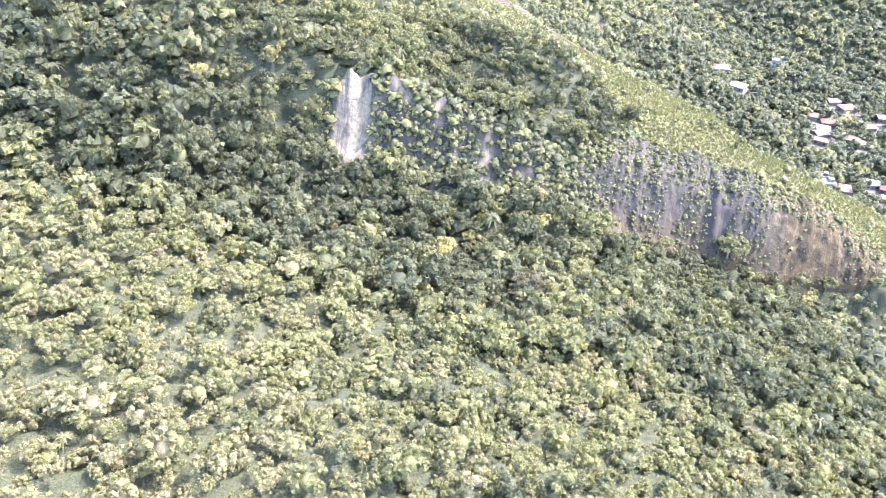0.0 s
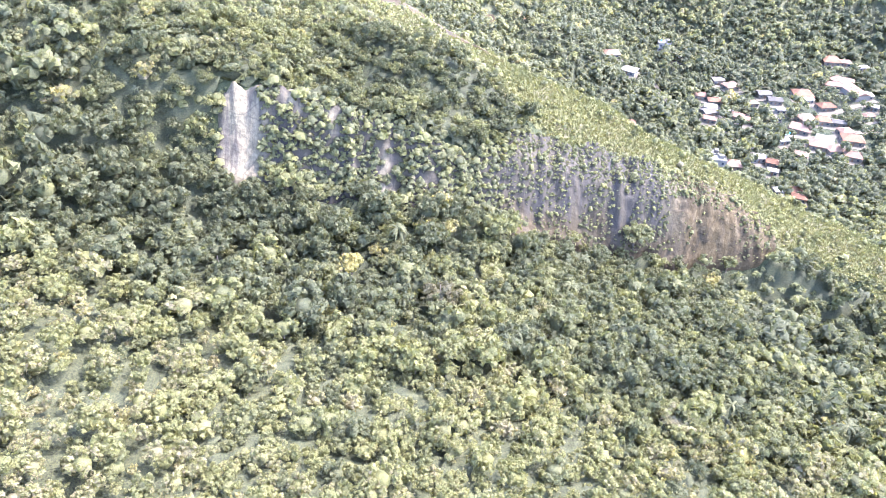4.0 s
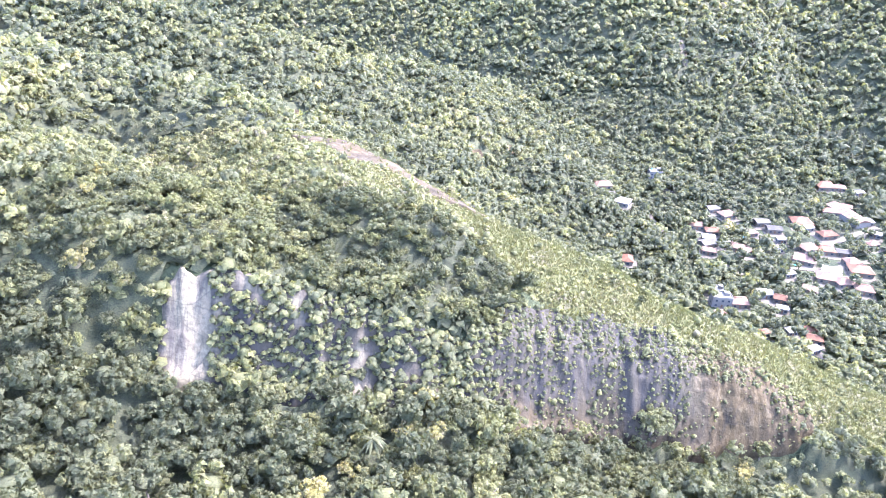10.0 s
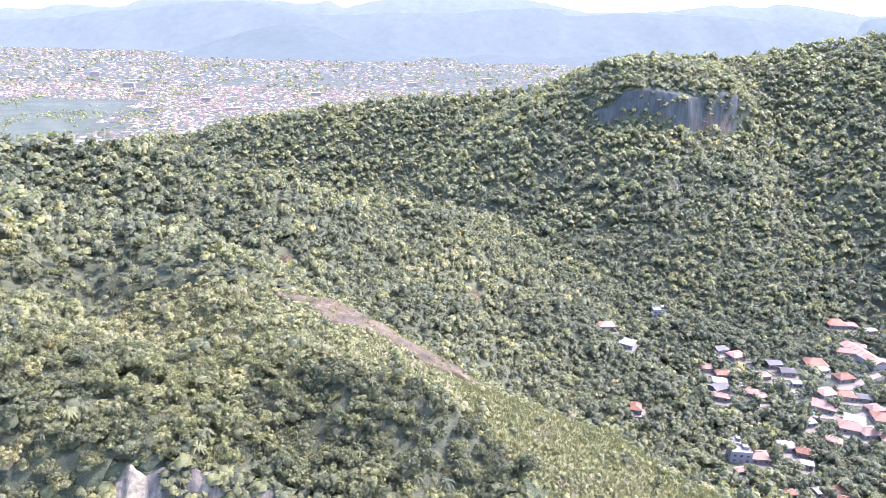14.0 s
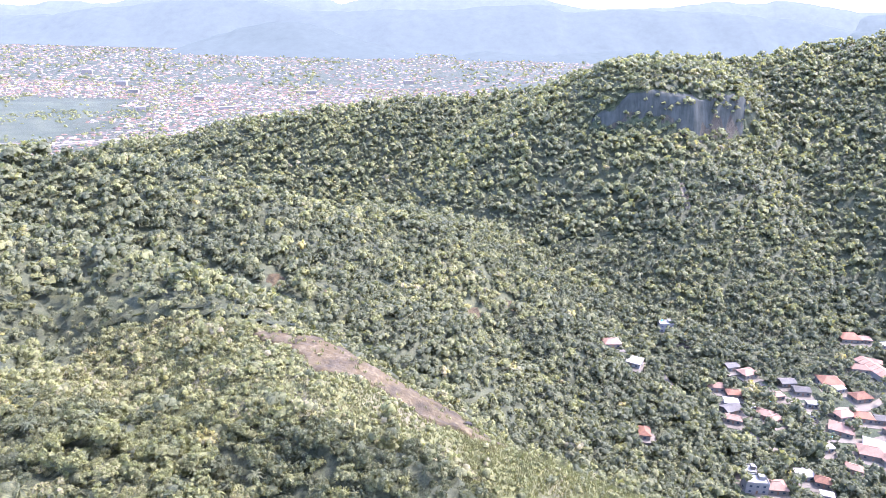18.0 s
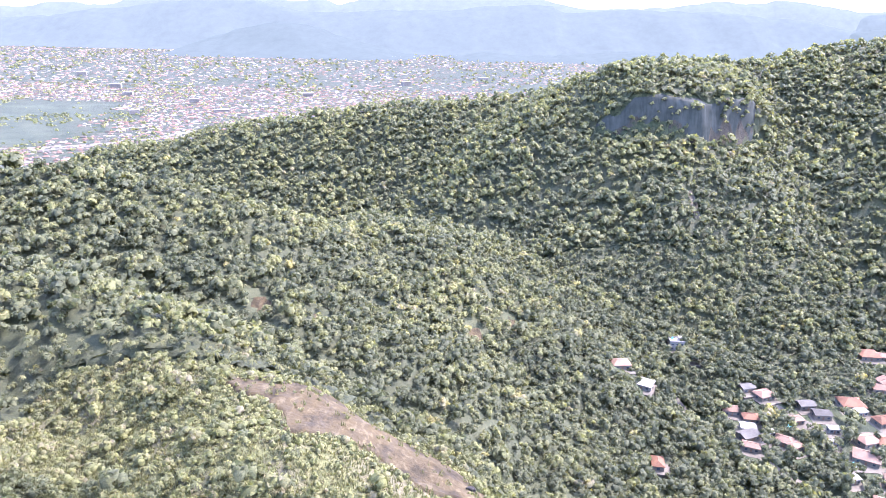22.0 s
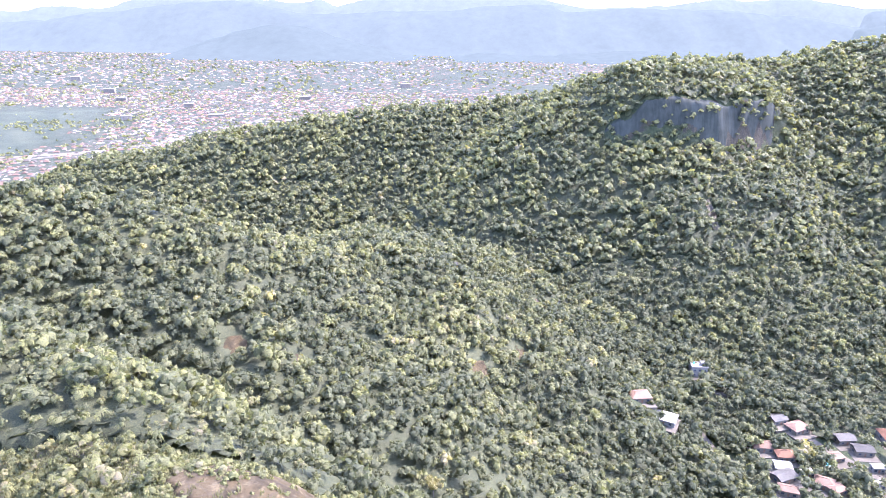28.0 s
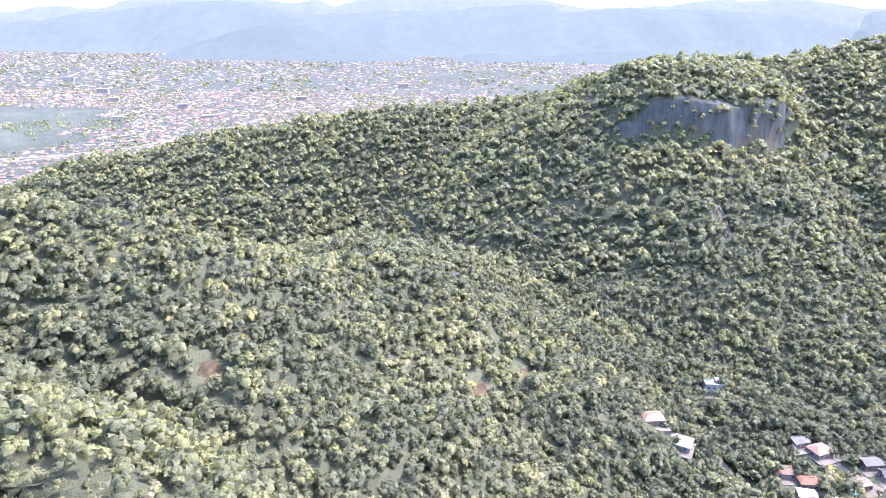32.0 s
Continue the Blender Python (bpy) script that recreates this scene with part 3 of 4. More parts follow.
def house(x, y, turn, w, d, storeys, roof, walls):
    z = float(height(x, y))
    e = new("house")
    tagged(e, f"{'two' if storeys > 1 else 'one'}-storey {'white' if walls is WHITE else 'cream'} rendered house with {ROOF_WORDS[roof]}", "house", "valley houses")
    e.matrix_world = pose(x, y, z, 0, 0, turn)
    hh = 3.1 * storeys
    bm = bmesh.new()
    box(bm, -w / 2, w / 2, -d / 2, d / 2, -2.5, hh)
    part("wall", bm, walls, e)
    bm = bmesh.new()
    box(bm, -w / 2 - 2.6, w / 2 + 1.6, -d / 2 - 5.0, d / 2 + .8, -2.4, .12)
    part("terrace", bm, CONCRETE, e, "pale paved terrace")
    bm = bmesh.new()
    o = 0.5
    if roof == "flat":
        t = 0.25
        box(bm, -w / 2 - .1, w / 2 + .1, -d / 2 - .1, d / 2 + .1, hh, hh + .18)
        for a in ((-w / 2, w / 2, -d / 2, -d / 2 + t), (-w / 2, w / 2, d / 2 - t, d / 2), (-w / 2, -w / 2 + t, -d / 2 + t, d / 2 - t), (w / 2 - t, w / 2, -d / 2 + t, d / 2 - t)):
            box(bm, *a, hh + .18, hh + .9)
        part("roof", bm, WHITE, e)
        bm = bmesh.new()
        box(bm, w * .12, w * .38, -d * .1, d * .3, hh + .18, hh + 2.3)
        part("roof_hut", bm, walls, e)
        bm = bmesh.new()
        bmesh.ops.create_cone(bm, cap_ends=True, segments=12, radius1=.6, radius2=.55, depth=1.0, matrix=Matrix.Translation((-w * .25, d * .2, hh + .8)))
        part("water_tank", bm, POOL, e, "round blue water tank")
    else:
        rise = {"tile": .30, "pale": .27, "grey": .2, "white": .13}[roof] * d
        hip = d * .42 if roof in ("tile", "pale") else 0.0
        lo = [(-w / 2 - o, -d / 2 - o), (w / 2 + o, -d / 2 - o), (w / 2 + o, d / 2 + o), (-w / 2 - o, d / 2 + o)]
        under = [bm.verts.new((*p, hh)) for p in lo]
        eave = [bm.verts.new((*p, hh + .16)) for p in lo]
        top = [bm.verts.new((-w / 2 - o + hip, 0, hh + rise)), bm.verts.new((w / 2 + o - hip, 0, hh + rise))]
        bm.faces.new(under[::-1])
        for i in range(4):
            bm.faces.new((under[i], under[(i + 1) % 4], eave[(i + 1) % 4], eave[i]))
        bm.faces.new((eave[0], eave[1], top[1], top[0]))
        bm.faces.new((eave[2], eave[3], top[0], top[1]))
        bm.faces.new((eave[1], eave[2], top[1]))
        bm.faces.new((eave[3], eave[0], top[0]))
        part("roof", bm, ROOF_MATS[roof], e)
        if hip:
            bm = bmesh.new()
            box(bm, -w / 2 - o + hip - .1, w / 2 + o - hip + .1, -.14, .14, hh + rise - .05, hh + rise + .12)
            part("ridge_tiles", bm, TILE_PALE, e)
    for s in range(storeys):
        for i in range(3):
            wx = (i - 1) * w * .3
            if s == 0 and i == 1:
                bm = bmesh.new()
                box(bm, wx - .5, wx + .5, -d / 2 - .06, -d / 2 + .1, 0, 2.1)
                part("door", bm, WOOD, e)
                continue
            bm = bmesh.new()
            box(bm, wx - .8, wx + .8, -d / 2 - .07, -d / 2 + .1, 3.1 * s + .85, 3.1 * s + 2.25)
            win = part("window", bm, walls, e)
            bm = bmesh.new()
            box(bm, wx - .68, wx + .68, -d / 2 - .09, -d / 2 - .071, 3.1 * s + .97, 3.1 * s + 2.13)
            part("pane", bm, GLASS, win)
    for sx in (-1, 1):
        bm = bmesh.new()
        a, b = sx * w / 2 - .05, sx * w / 2 + .05
        box(bm, min(a, b), max(a, b), -.8, .8, .9, 2.2)
        part("window", bm, GLASS, e)
    return e


for x, y, turn, w, d, *more in HOUSES:
    house(x, y, turn, w, d, *more)

# garden pools
for px, py, turn in ((238, 262, 15), (222, 300, 30)):
    z = float(height(px, py))
    pool = tagged(new("swimming_pool"), "small turquoise garden pool with a pale stone rim", "pool", "garden pools")
    pool.matrix_world = pose(px, py, z, 0, 0, turn)
    bm = bmesh.new()
    for a in ((-4.5, 4.5, -2.6, -2), (-4.5, 4.5, 2, 2.6), (-4.5, -3.9, -2, 2), (3.9, 4.5, -2, 2)):
        box(bm, *a, -2, .45)
    part("rim", bm, CONCRETE, pool)
    bm = bmesh.new()
    box(bm, -3.9, 3.9, -2, 2, -2, .3)
    part("water", bm, POOL, pool)

# larger buildings that stand out in the town
for k, (bx, by, w, d, floors) in enumerate(((-975, 2010, 30, 18, 5), (-640, 1720, 24, 14, 4), (-520, 1560, 34, 16, 3), (-700, 1500, 20, 14, 4), (-860, 1830, 26, 16, 4),
                                            (-380, 1900, 28, 15, 4), (-120, 2250, 30, 16, 5), (150, 2500, 34, 18, 4), (-330, 1480, 22, 16, 3), (-1250, 2350, 32, 18, 5))):
    b = tagged(new("town_building"), f"pale {('three', 'four', 'five')[floors - 3]}-storey flat-roofed building in the town", "building", "larger town buildings")
    b.matrix_world = pose(bx, by, 2.5, 0, 0, 12 + 7 * (k % 4))
    bm = bmesh.new()
    box(bm, -w / 2, w / 2, -d / 2, d / 2, -1, floors * 3.1)
    part("wall", bm, TOWN_PALE, b)
    bm = bmesh.new()
    box(bm, -w / 2 - .4, w / 2 + .4, -d / 2 - .4, d / 2 + .4, floors * 3.1, floors * 3.1 + .7)
    part("roof", bm, WHITE, b)
    for f in range(floors):
        bm = bmesh.new()
        box(bm, -w / 2 + 1, w / 2 - 1, -d / 2 - .15, -d / 2 + .2, f * 3.1 + 1, f * 3.1 + 2.3)
        part("window_band", bm, TOWN_WALL, b)

# long shed with a ribbed roof in short bays
wx, wy, wt, ww, wl = WAREHOUSE
shed = tagged(new("shed"), "long white-walled shed with a pinkish tiled roof in bays", "shed")
shed.matrix_world = pose(wx, wy, float(height(wx, wy)), 0, 0, wt)
bm = bmesh.new()
box(bm, -ww / 2, ww / 2, -wl / 2, wl / 2, -2, 4)
part("wall", bm, WHITE, shed)
for i in range(8):
    y0, y1 = -wl / 2 - .3 + i * (wl + .6) / 8, -wl / 2 - .3 + (i + 1) * (wl + .6) / 8 - .25
    bm = bmesh.new()
    v = [bm.verts.new(p) for p in ((-ww / 2 - .5, y0, 4), (ww / 2 + .5, y0, 4), (0, y0, 6.2), (-ww / 2 - .5, y1, 4), (ww / 2 + .5, y1, 4), (0, y1, 6.2))]
    for f in ((0, 1, 2), (5, 4, 3), (0, 3, 4, 1), (1, 4, 5, 2), (2, 5, 3, 0)):
        bm.faces.new([v[k] for k in f])
    part("roof_bay", bm, TILE_PALE, shed)

# lanes: thin strips laid on the ground
LANES = [[(150, 196), (163, 190), (172, 182), (186, 170)], [(186, 290), (190, 268), (197, 252), (207, 238)], [(150, 334), (155, 322), (160, 305), (172, 296)],
         [(222, 322), (228, 310), (236, 300), (246, 290)], [(262, 292), (280, 293), (300, 306), (330, 322)], [(236, 258), (262, 258), (290, 268), (330, 276)],
         [(84, 430), (90, 436), (97, 444)], [(10, 437), (14, 438), (19, 440)]]
TOWN_ROADS = [[(-470, 1330), (-440, 1420), (-405, 1540), (-330, 1800)], [(-900, 1060), (-700, 1090), (-560, 1180), (-470, 1330)], [(-760, 1000), (-600, 1130), (-420, 1290), (-180, 1500)]]


def lane(points, width=4.5):
    c = spline([(a, b, 0) for a, b in points], 8)
    t = np.gradient(c[:, :2], axis=0)
    t /= np.linalg.norm(t, axis=1)[:, None]
    side = np.stack([-t[:, 1], t[:, 0]], -1) * width / 2
    bm = bmesh.new()
    rows = []
    for p, s in zip(c, side):
        z = max(float(height(p[0] + s[0], p[1] + s[1])), float(height(p[0] - s[0], p[1] - s[1])), float(height(p[0], p[1]))) + .25
        rows.append([bm.verts.new((p[0] + k * s[0], p[1] + k * s[1], z - dz)) for k, dz in ((1, 1.5), (1, 0), (-1, 0), (-1, 1.5))])
    for a, b in zip(rows, rows[1:]):
        for i in range(3):
            bm.faces.new((a[i], b[i], b[i + 1], a[i + 1]))
    ob = part("lane", bm, CONCRETE, None)
    return tagged(ob, "pale dusty concrete lane between garden walls", "lane", kind="structure")


for pts in LANES:
    lane(pts)
for pts in TOWN_ROADS:
    tagged(lane(pts, 13), "wide pale avenue through the town", "road")
HOUSE_XY = np.array([(r[0], r[1], max(r[3], r[4]) * .55 + 1.5) for r in HOUSES] + [(r[0] - 3, r[1] - 9, max(r[3], r[4]) * .75 + 2) for r in HOUSES] + [(wx, wy + k, 8) for k in (-12, 0, 12)])
LANE_XY = np.vstack([spline([(a, b, 0) for a, b in p], 8)[:, :2] for p in LANES])


# ---- woods ----
ICO_V, ICO_F = [], []
_bm = bmesh.new()
bmesh.ops.create_icosphere(_bm, subdivisions=1, radius=1)
_bm.verts.index_update()
ICO_V = np.array([v.co[:] for v in _bm.verts])
ICO_F = np.array([[v.index for v in f.verts] for f in _bm.faces])
_bm.free()


def leaf_cards(pos, nrm, size, rng):
    n = len(pos)
    nrm = nrm / np.linalg.norm(nrm, axis=1)[:, None]
    ref = rng.normal(size=(n, 3))
    u = np.cross(nrm, ref)
    u /= np.linalg.norm(u, axis=1)[:, None] + 1e-9
    v = np.cross(nrm, u)
    s = size * rng.uniform(.65, 1.4, (n, 1))
    verts = np.stack([pos + u * s, pos - u * s * .55 + v * s * .9 - nrm * s * .2, pos - u * s * .55 - v * s * .9 - nrm * s * .2], 1).reshape(-1, 3)
    return verts, np.arange(n)[:, None] * 3 + np.array([[0, 1, 2]])


def trimmed(v, f, floor):
    """Only the faces whose middle lies above floor."""
    f = f[v[f].mean(1)[:, 2] > floor]
    used, back = np.unique(f, return_inverse=True)
    return v[used], back.reshape(-1, 3)


def clumped(seed, clumps, cards, lobes=12, flat=.72, size=.12, clump=(.15, .25)):
    """A crown of radius about 1 on z = 0: lobes of rounded clumps, each clad in small leaf sprays, with dark clefts between them."""
    rng = np.random.RandomState(seed)
    az, el = np.arange(lobes) * 2.4 + rng.uniform(0, 6), rng.uniform(0, 1, lobes)
    el[0] = 1
    rr = .68 * np.sqrt(1 - (el * .93) ** 2) * rng.uniform(.75, 1.2, lobes)
    c = np.stack([rr * np.cos(az), rr * np.sin(az), flat * (.22 + .62 * el)], -1)
    r = rng.uniform(.20, .36, lobes)
    k = np.concatenate([np.arange(lobes), rng.choice(lobes, max(0, clumps - lobes))])[:clumps]
    d = rng.normal(size=(clumps, 3)) + [0, 0, .7]
    d /= np.linalg.norm(d, axis=1)[:, None]
    mid = c[k] + d * (r[k] * rng.uniform(.55, 1.0, clumps))[:, None] * [1, 1, .85]
    rad = rng.uniform(*clump, clumps)
    core_v, core_f = trimmed(ICO_V * rng.uniform(.8, 1.1, (12, 1)) * [.52, .52, .36] + [0, 0, .26 * flat], ICO_F, .05)
    k = np.concatenate([np.arange(clumps), rng.choice(clumps, max(0, cards - clumps), p=rad ** 2 / (rad ** 2).sum())])
    d = rng.normal(size=(len(k), 3)) + [0, 0, .65]
    d /= np.linalg.norm(d, axis=1)[:, None]
    v, f = leaf_cards(mid[k] + d * (rad[k] * rng.uniform(.75, 1.1, len(k)))[:, None] * [1, 1, .85], d + rng.normal(size=d.shape) * .30, size, rng)
    return np.vstack([core_v, v]), np.vstack([core_f, f + len(core_v)])


def puffs(seed, lobes, cards, size, rad=(.34, .56), spread=.56):
    """A far crown: a few rough tufts of foliage heaped together, and sprays that break their outline."""
    rng = np.random.RandomState(seed)
    az = np.arange(lobes) * 2.4 + rng.uniform(0, 6)
    out = spread * np.sqrt(np.arange(lobes) / max(1, lobes - 1)) * rng.uniform(.8, 1.2, lobes)
    mid = np.stack([out * np.cos(az), out * np.sin(az), .52 - .35 * out + rng.uniform(-.12, .14, lobes)], -1)
    r = rng.uniform(*rad, lobes)
    vs, fs, n = [], [], 0
    for m, q in zip(mid, r):
        turn = np.array(Euler(rng.uniform(0, 6, 3)).to_matrix())
        v, f = trimmed((ICO_V * rng.uniform(.74, 1.2, (12, 1))) @ turn.T, ICO_F, -.02)
        vs.append(v * q * [1, 1, .9] + m)
        fs.append(f + n)
        n += len(v)
    k = rng.choice(lobes, cards)
    d = rng.normal(size=(cards, 3)) + [0, 0, .55]
    d /= np.linalg.norm(d, axis=1)[:, None]
    cv, cf = leaf_cards(mid[k] + d * r[k][:, None], d + rng.normal(size=d.shape) * .7, size, rng)
    return np.vstack([*vs, cv]), np.vstack([*fs, cf + n])


def palm_head(seed, fronds=14, steps=2):
    """Arching fronds, radius 1, each a folded strip that hangs at its end."""
    rng = np.random.RandomState(seed)
    vs, fs = [], []
    for k in range(fronds):
        az, lift = k * 2.399 + rng.uniform(-.2, .2), rng.uniform(.1, 1.1)
        t = np.linspace(.05, 1, steps + 1)
        out, z = t * np.cos(lift * .5), t * lift - 1.15 * t * t + .35
        w = .11 * np.sin(np.pi * (t * .85 + .12))
        dx, dy = np.cos(az), np.sin(az)
        b = len(vs) * (3 * (steps + 1))
        vs.append(np.stack([np.stack([out * dx - s * w * dy, out * dy + s * w * dx, z - abs(s) * w * .55], -1) for s in (-1, 0, 1)], 1).reshape(-1, 3))
        for i in range(steps):
            for j in (0, 1):
                p = b + 3 * i + j
                fs += [(p, p + 1, p + 4), (p, p + 4, p + 3)]
    return np.vstack(vs), np.array(fs)


def trunk_shape(seed, tall, limbs=3, sides=6):
    """A tapered, slightly bent trunk with limbs, on z = 0, for a crown that starts at tall."""
    rng = np.random.RandomState(seed)
    vs, fs = [], []

    def tube(path, r0, r1):
        n0 = sum(len(v) for v in vs)
        for i, p in enumerate(path):
            r = r0 + (r1 - r0) * i / (len(path) - 1)
            a = np.arange(sides) * 2 * np.pi / sides
            vs.append(np.stack([p[0] + r * np.cos(a), p[1] + r * np.sin(a), np.full(sides, p[2])], -1))
        for i in range(len(path) - 1):
            for j in range(sides):
                a, b = n0 + i * sides + j, n0 + i * sides + (j + 1) % sides
                fs.extend([(a, b, b + sides), (a, b + sides, a + sides)])
    lean = rng.uniform(-.05, .05, 2) * tall
    fork = np.array([lean[0], lean[1], tall * .9])
    tube([(0, 0, -1.2), (lean[0] * .3, lean[1] * .6, tall * .45), fork], .045 * tall, .03 * tall)
    for k in range(limbs):
        az = k * 6.283 / limbs + rng.uniform(-.4, .4)
        end = fork + [np.cos(az) * tall * .32, np.sin(az) * tall * .32, tall * .38]
        tube([fork - [0, 0, .1 * tall], (fork + end) / 2 + [0, 0, .03 * tall], end], .024 * tall, .008 * tall)
    return np.vstack(vs), np.array(fs)


def joined(name, xyz, radius, turn, tint, protos, pick, label, category, squash=None, mats=None):
    """One mesh of many crowns: each tree takes one of the shapes, turned, sized and tinted."""
    vs, fs, ts, n = [], [], [], 0
    for k, (pv, pf) in enumerate(protos):
        sel = np.where(pick == k)[0]
        if not len(sel):
            continue
        c, s = np.cos(turn[sel])[:, None], np.sin(turn[sel])[:, None]
        r = radius[sel][:, None]
        q = squash[sel][:, None] if squash is not None else 1.0
        x = (pv[None, :, 0] * c - pv[None, :, 1] * s) * r + xyz[sel, 0:1]
        y = (pv[None, :, 0] * s + pv[None, :, 1] * c) * r + xyz[sel, 1:2]
        z = pv[None, :, 2] * r * q + xyz[sel, 2:3]
        vs.append(np.stack([x, y, z], -1).reshape(-1, 3))
        fs.append((pf[None] + (np.arange(len(sel)) * len(pv))[:, None, None]).reshape(-1, 3) + n)
        ts.append(np.repeat(tint[sel], len(pv)))
        n += len(sel) * len(pv)
    if not vs:
        return None
    me = mesh_from(name, np.vstack(vs), np.vstack(fs), mats or [LEAVES], tint=np.concatenate(ts), smooth=True)
    return tagged(new(name, me), label, category, kind="stuff")


rng = np.random.RandomState(11)


def scatter(x0, x1, y0, y1, step):
    xs, ys = np.meshgrid(np.arange(x0, x1, step), np.arange(y0, y1, step * .87))
    xs = xs + (np.arange(xs.shape[0]) % 2)[:, None] * step / 2
    p = np.stack([xs.ravel(), ys.ravel()], -1)
    return p + rng.uniform(-.40, .40, p.shape) * step


def clear_of_built(p):
    d = np.min(np.hypot(p[:, 0, None] - HOUSE_XY[None, :, 0], p[:, 1, None] - HOUSE_XY[None, :, 1]) - HOUSE_XY[None, :, 2], 1)
    e = np.min(np.hypot(p[:, 0, None] - LANE_XY[None, :, 0], p[:, 1, None] - LANE_XY[None, :, 1]), 1)
    return (d > -2.0) & (e > 4.0)


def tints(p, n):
    """Kinds of tree by slope: pale scrub wood on the near spur and the crest, dark tall wood in the gullies. Distance
    haze and slope shade are put into the tint too.
    """
    x, y = p[:, 0], p[:, 1]
    t = .32 + .15 * lattice(x, y, 34, 5) + rng.normal(0, 1, n) * np.where(y > 430, .11, .17)
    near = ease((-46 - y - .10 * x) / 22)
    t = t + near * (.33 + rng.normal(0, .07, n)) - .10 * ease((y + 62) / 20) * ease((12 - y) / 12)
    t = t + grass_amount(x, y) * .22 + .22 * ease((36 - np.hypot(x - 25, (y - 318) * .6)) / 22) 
    # far hills and far right lifted: distance haze put into the tint; middle ridge lowered
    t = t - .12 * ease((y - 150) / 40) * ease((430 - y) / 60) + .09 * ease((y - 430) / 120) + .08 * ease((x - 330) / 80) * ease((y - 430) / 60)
    # valley and left flank darker: dark trees, and slope shade put into the tint
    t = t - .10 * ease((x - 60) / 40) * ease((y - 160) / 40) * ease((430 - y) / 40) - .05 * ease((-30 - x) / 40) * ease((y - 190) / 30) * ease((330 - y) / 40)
    # middle crest lightened in the tint: olive scrub and the sunlit edge together
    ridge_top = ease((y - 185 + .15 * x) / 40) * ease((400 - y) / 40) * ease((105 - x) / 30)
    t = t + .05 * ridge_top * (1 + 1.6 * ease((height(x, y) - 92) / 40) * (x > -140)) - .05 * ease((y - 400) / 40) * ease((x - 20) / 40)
    rare = rng.rand(n)
    t = np.where((rare < .05) & (near > .4), .86 + rng.normal(0, .02, n), np.clip(t, 0.02, .74))
    return np.where(rare > .988, .93, t)


MARKED = [(-23, -26, 4.6, (.97, 1.0), .7, "tree in full yellow blossom above the gully"), (-17, -17, 3.2, (.95, .99), .7, "small yellow-flowering tree by the cliff foot"),
          (3, -5, 3.6, (.88, .96), .75, "yellow-green tree against the foot of the cliff"), (2, -36, 6.0, (.2, .6), .62, "broad brownish dome-shaped tree in the wood"),
          (16, -20, 5.4, (.62, .72), .6, "grey-green tree with a loose spreading crown"), (68, 20, 6.6, (.34, .40), .36, "flat-topped umbrella tree on the rock foot"),
          (-26, -48, 3.4, (.93, .97), .75, "yellowish tree among green ones on the spur"), (104, 22, 3.4, (.30, .36), .8, "round green tree at the foot of the bare slab"),
          (70, 56, 1.7, (.04, .10), 1.5, "small dark upright tree on the grass crest"), (-58, -30, 5.2, (.10, .2), .7, "tall dark green tree in the gully"),
          (40, 2, 5.0, (.08, .16), .7, "dark broad tree under the cliff"), (53, 10, 4.8, (.06, .14), .75, "dark dense tree under the streaked cliff"),
          (4, 195, 4.6, (.88, .94), .7, "yellow-green tree in the hollow between the ridges"), (-52, 20, 1.5, (.05, .1), .9, "small bush clinging above the pale rock panel")]
MARKED_XY = np.array([m[:3] for m in MARKED])

# spacing by zone: near spur and brow, middle ridge and valley, far hills
zones = []
p = np.vstack([scatter(-160, 175, -116, 135, 3.7), scatter(-100, 70, -138, -117, 3.7)])
zones.append(p)
p2 = scatter(-230, 330, 60, 480, 4.7)
p2 = p2[~((p2[:, 1] < 135) & (p2[:, 0] > -150) & (p2[:, 0] < 175))]
zones.append(p2[(p2[:, 1] > 100) | (p2[:, 0] > 175)])
p3 = scatter(-640, 900, 130, 850, 5.6)
far_crest = spline(CREST_FAR)
p3 = p3[p3[:, 1] < np.interp(p3[:, 0], far_crest[:, 0], far_crest[:, 1]) + 14]
p3 = p3[(p3[:, 0] < .70 * p3[:, 1] + 145) & (p3[:, 0] > -.70 * p3[:, 1] - 130)]
p3 = p3[~((p3[:, 1] < 480) & (p3[:, 0] > -230) & (p3[:, 0] < 330))]
zones.append(p3)
p4 = np.vstack([scatter(-330, -160, -60, 135, 6.2), scatter(-330, -160, -150, -60, 9.0), scatter(175, 330, -150, 100, 7.5), scatter(-160, -100, -150, -116, 4.6), scatter(-100, 70, -152, -139, 4.6), scatter(70, 175, -150, -116, 4.6)])
zones.append(p4)
zones.append(scatter(-150, 75, 4, 62, 4.2))             # a second storey on the steep ground over the brow
kept = []
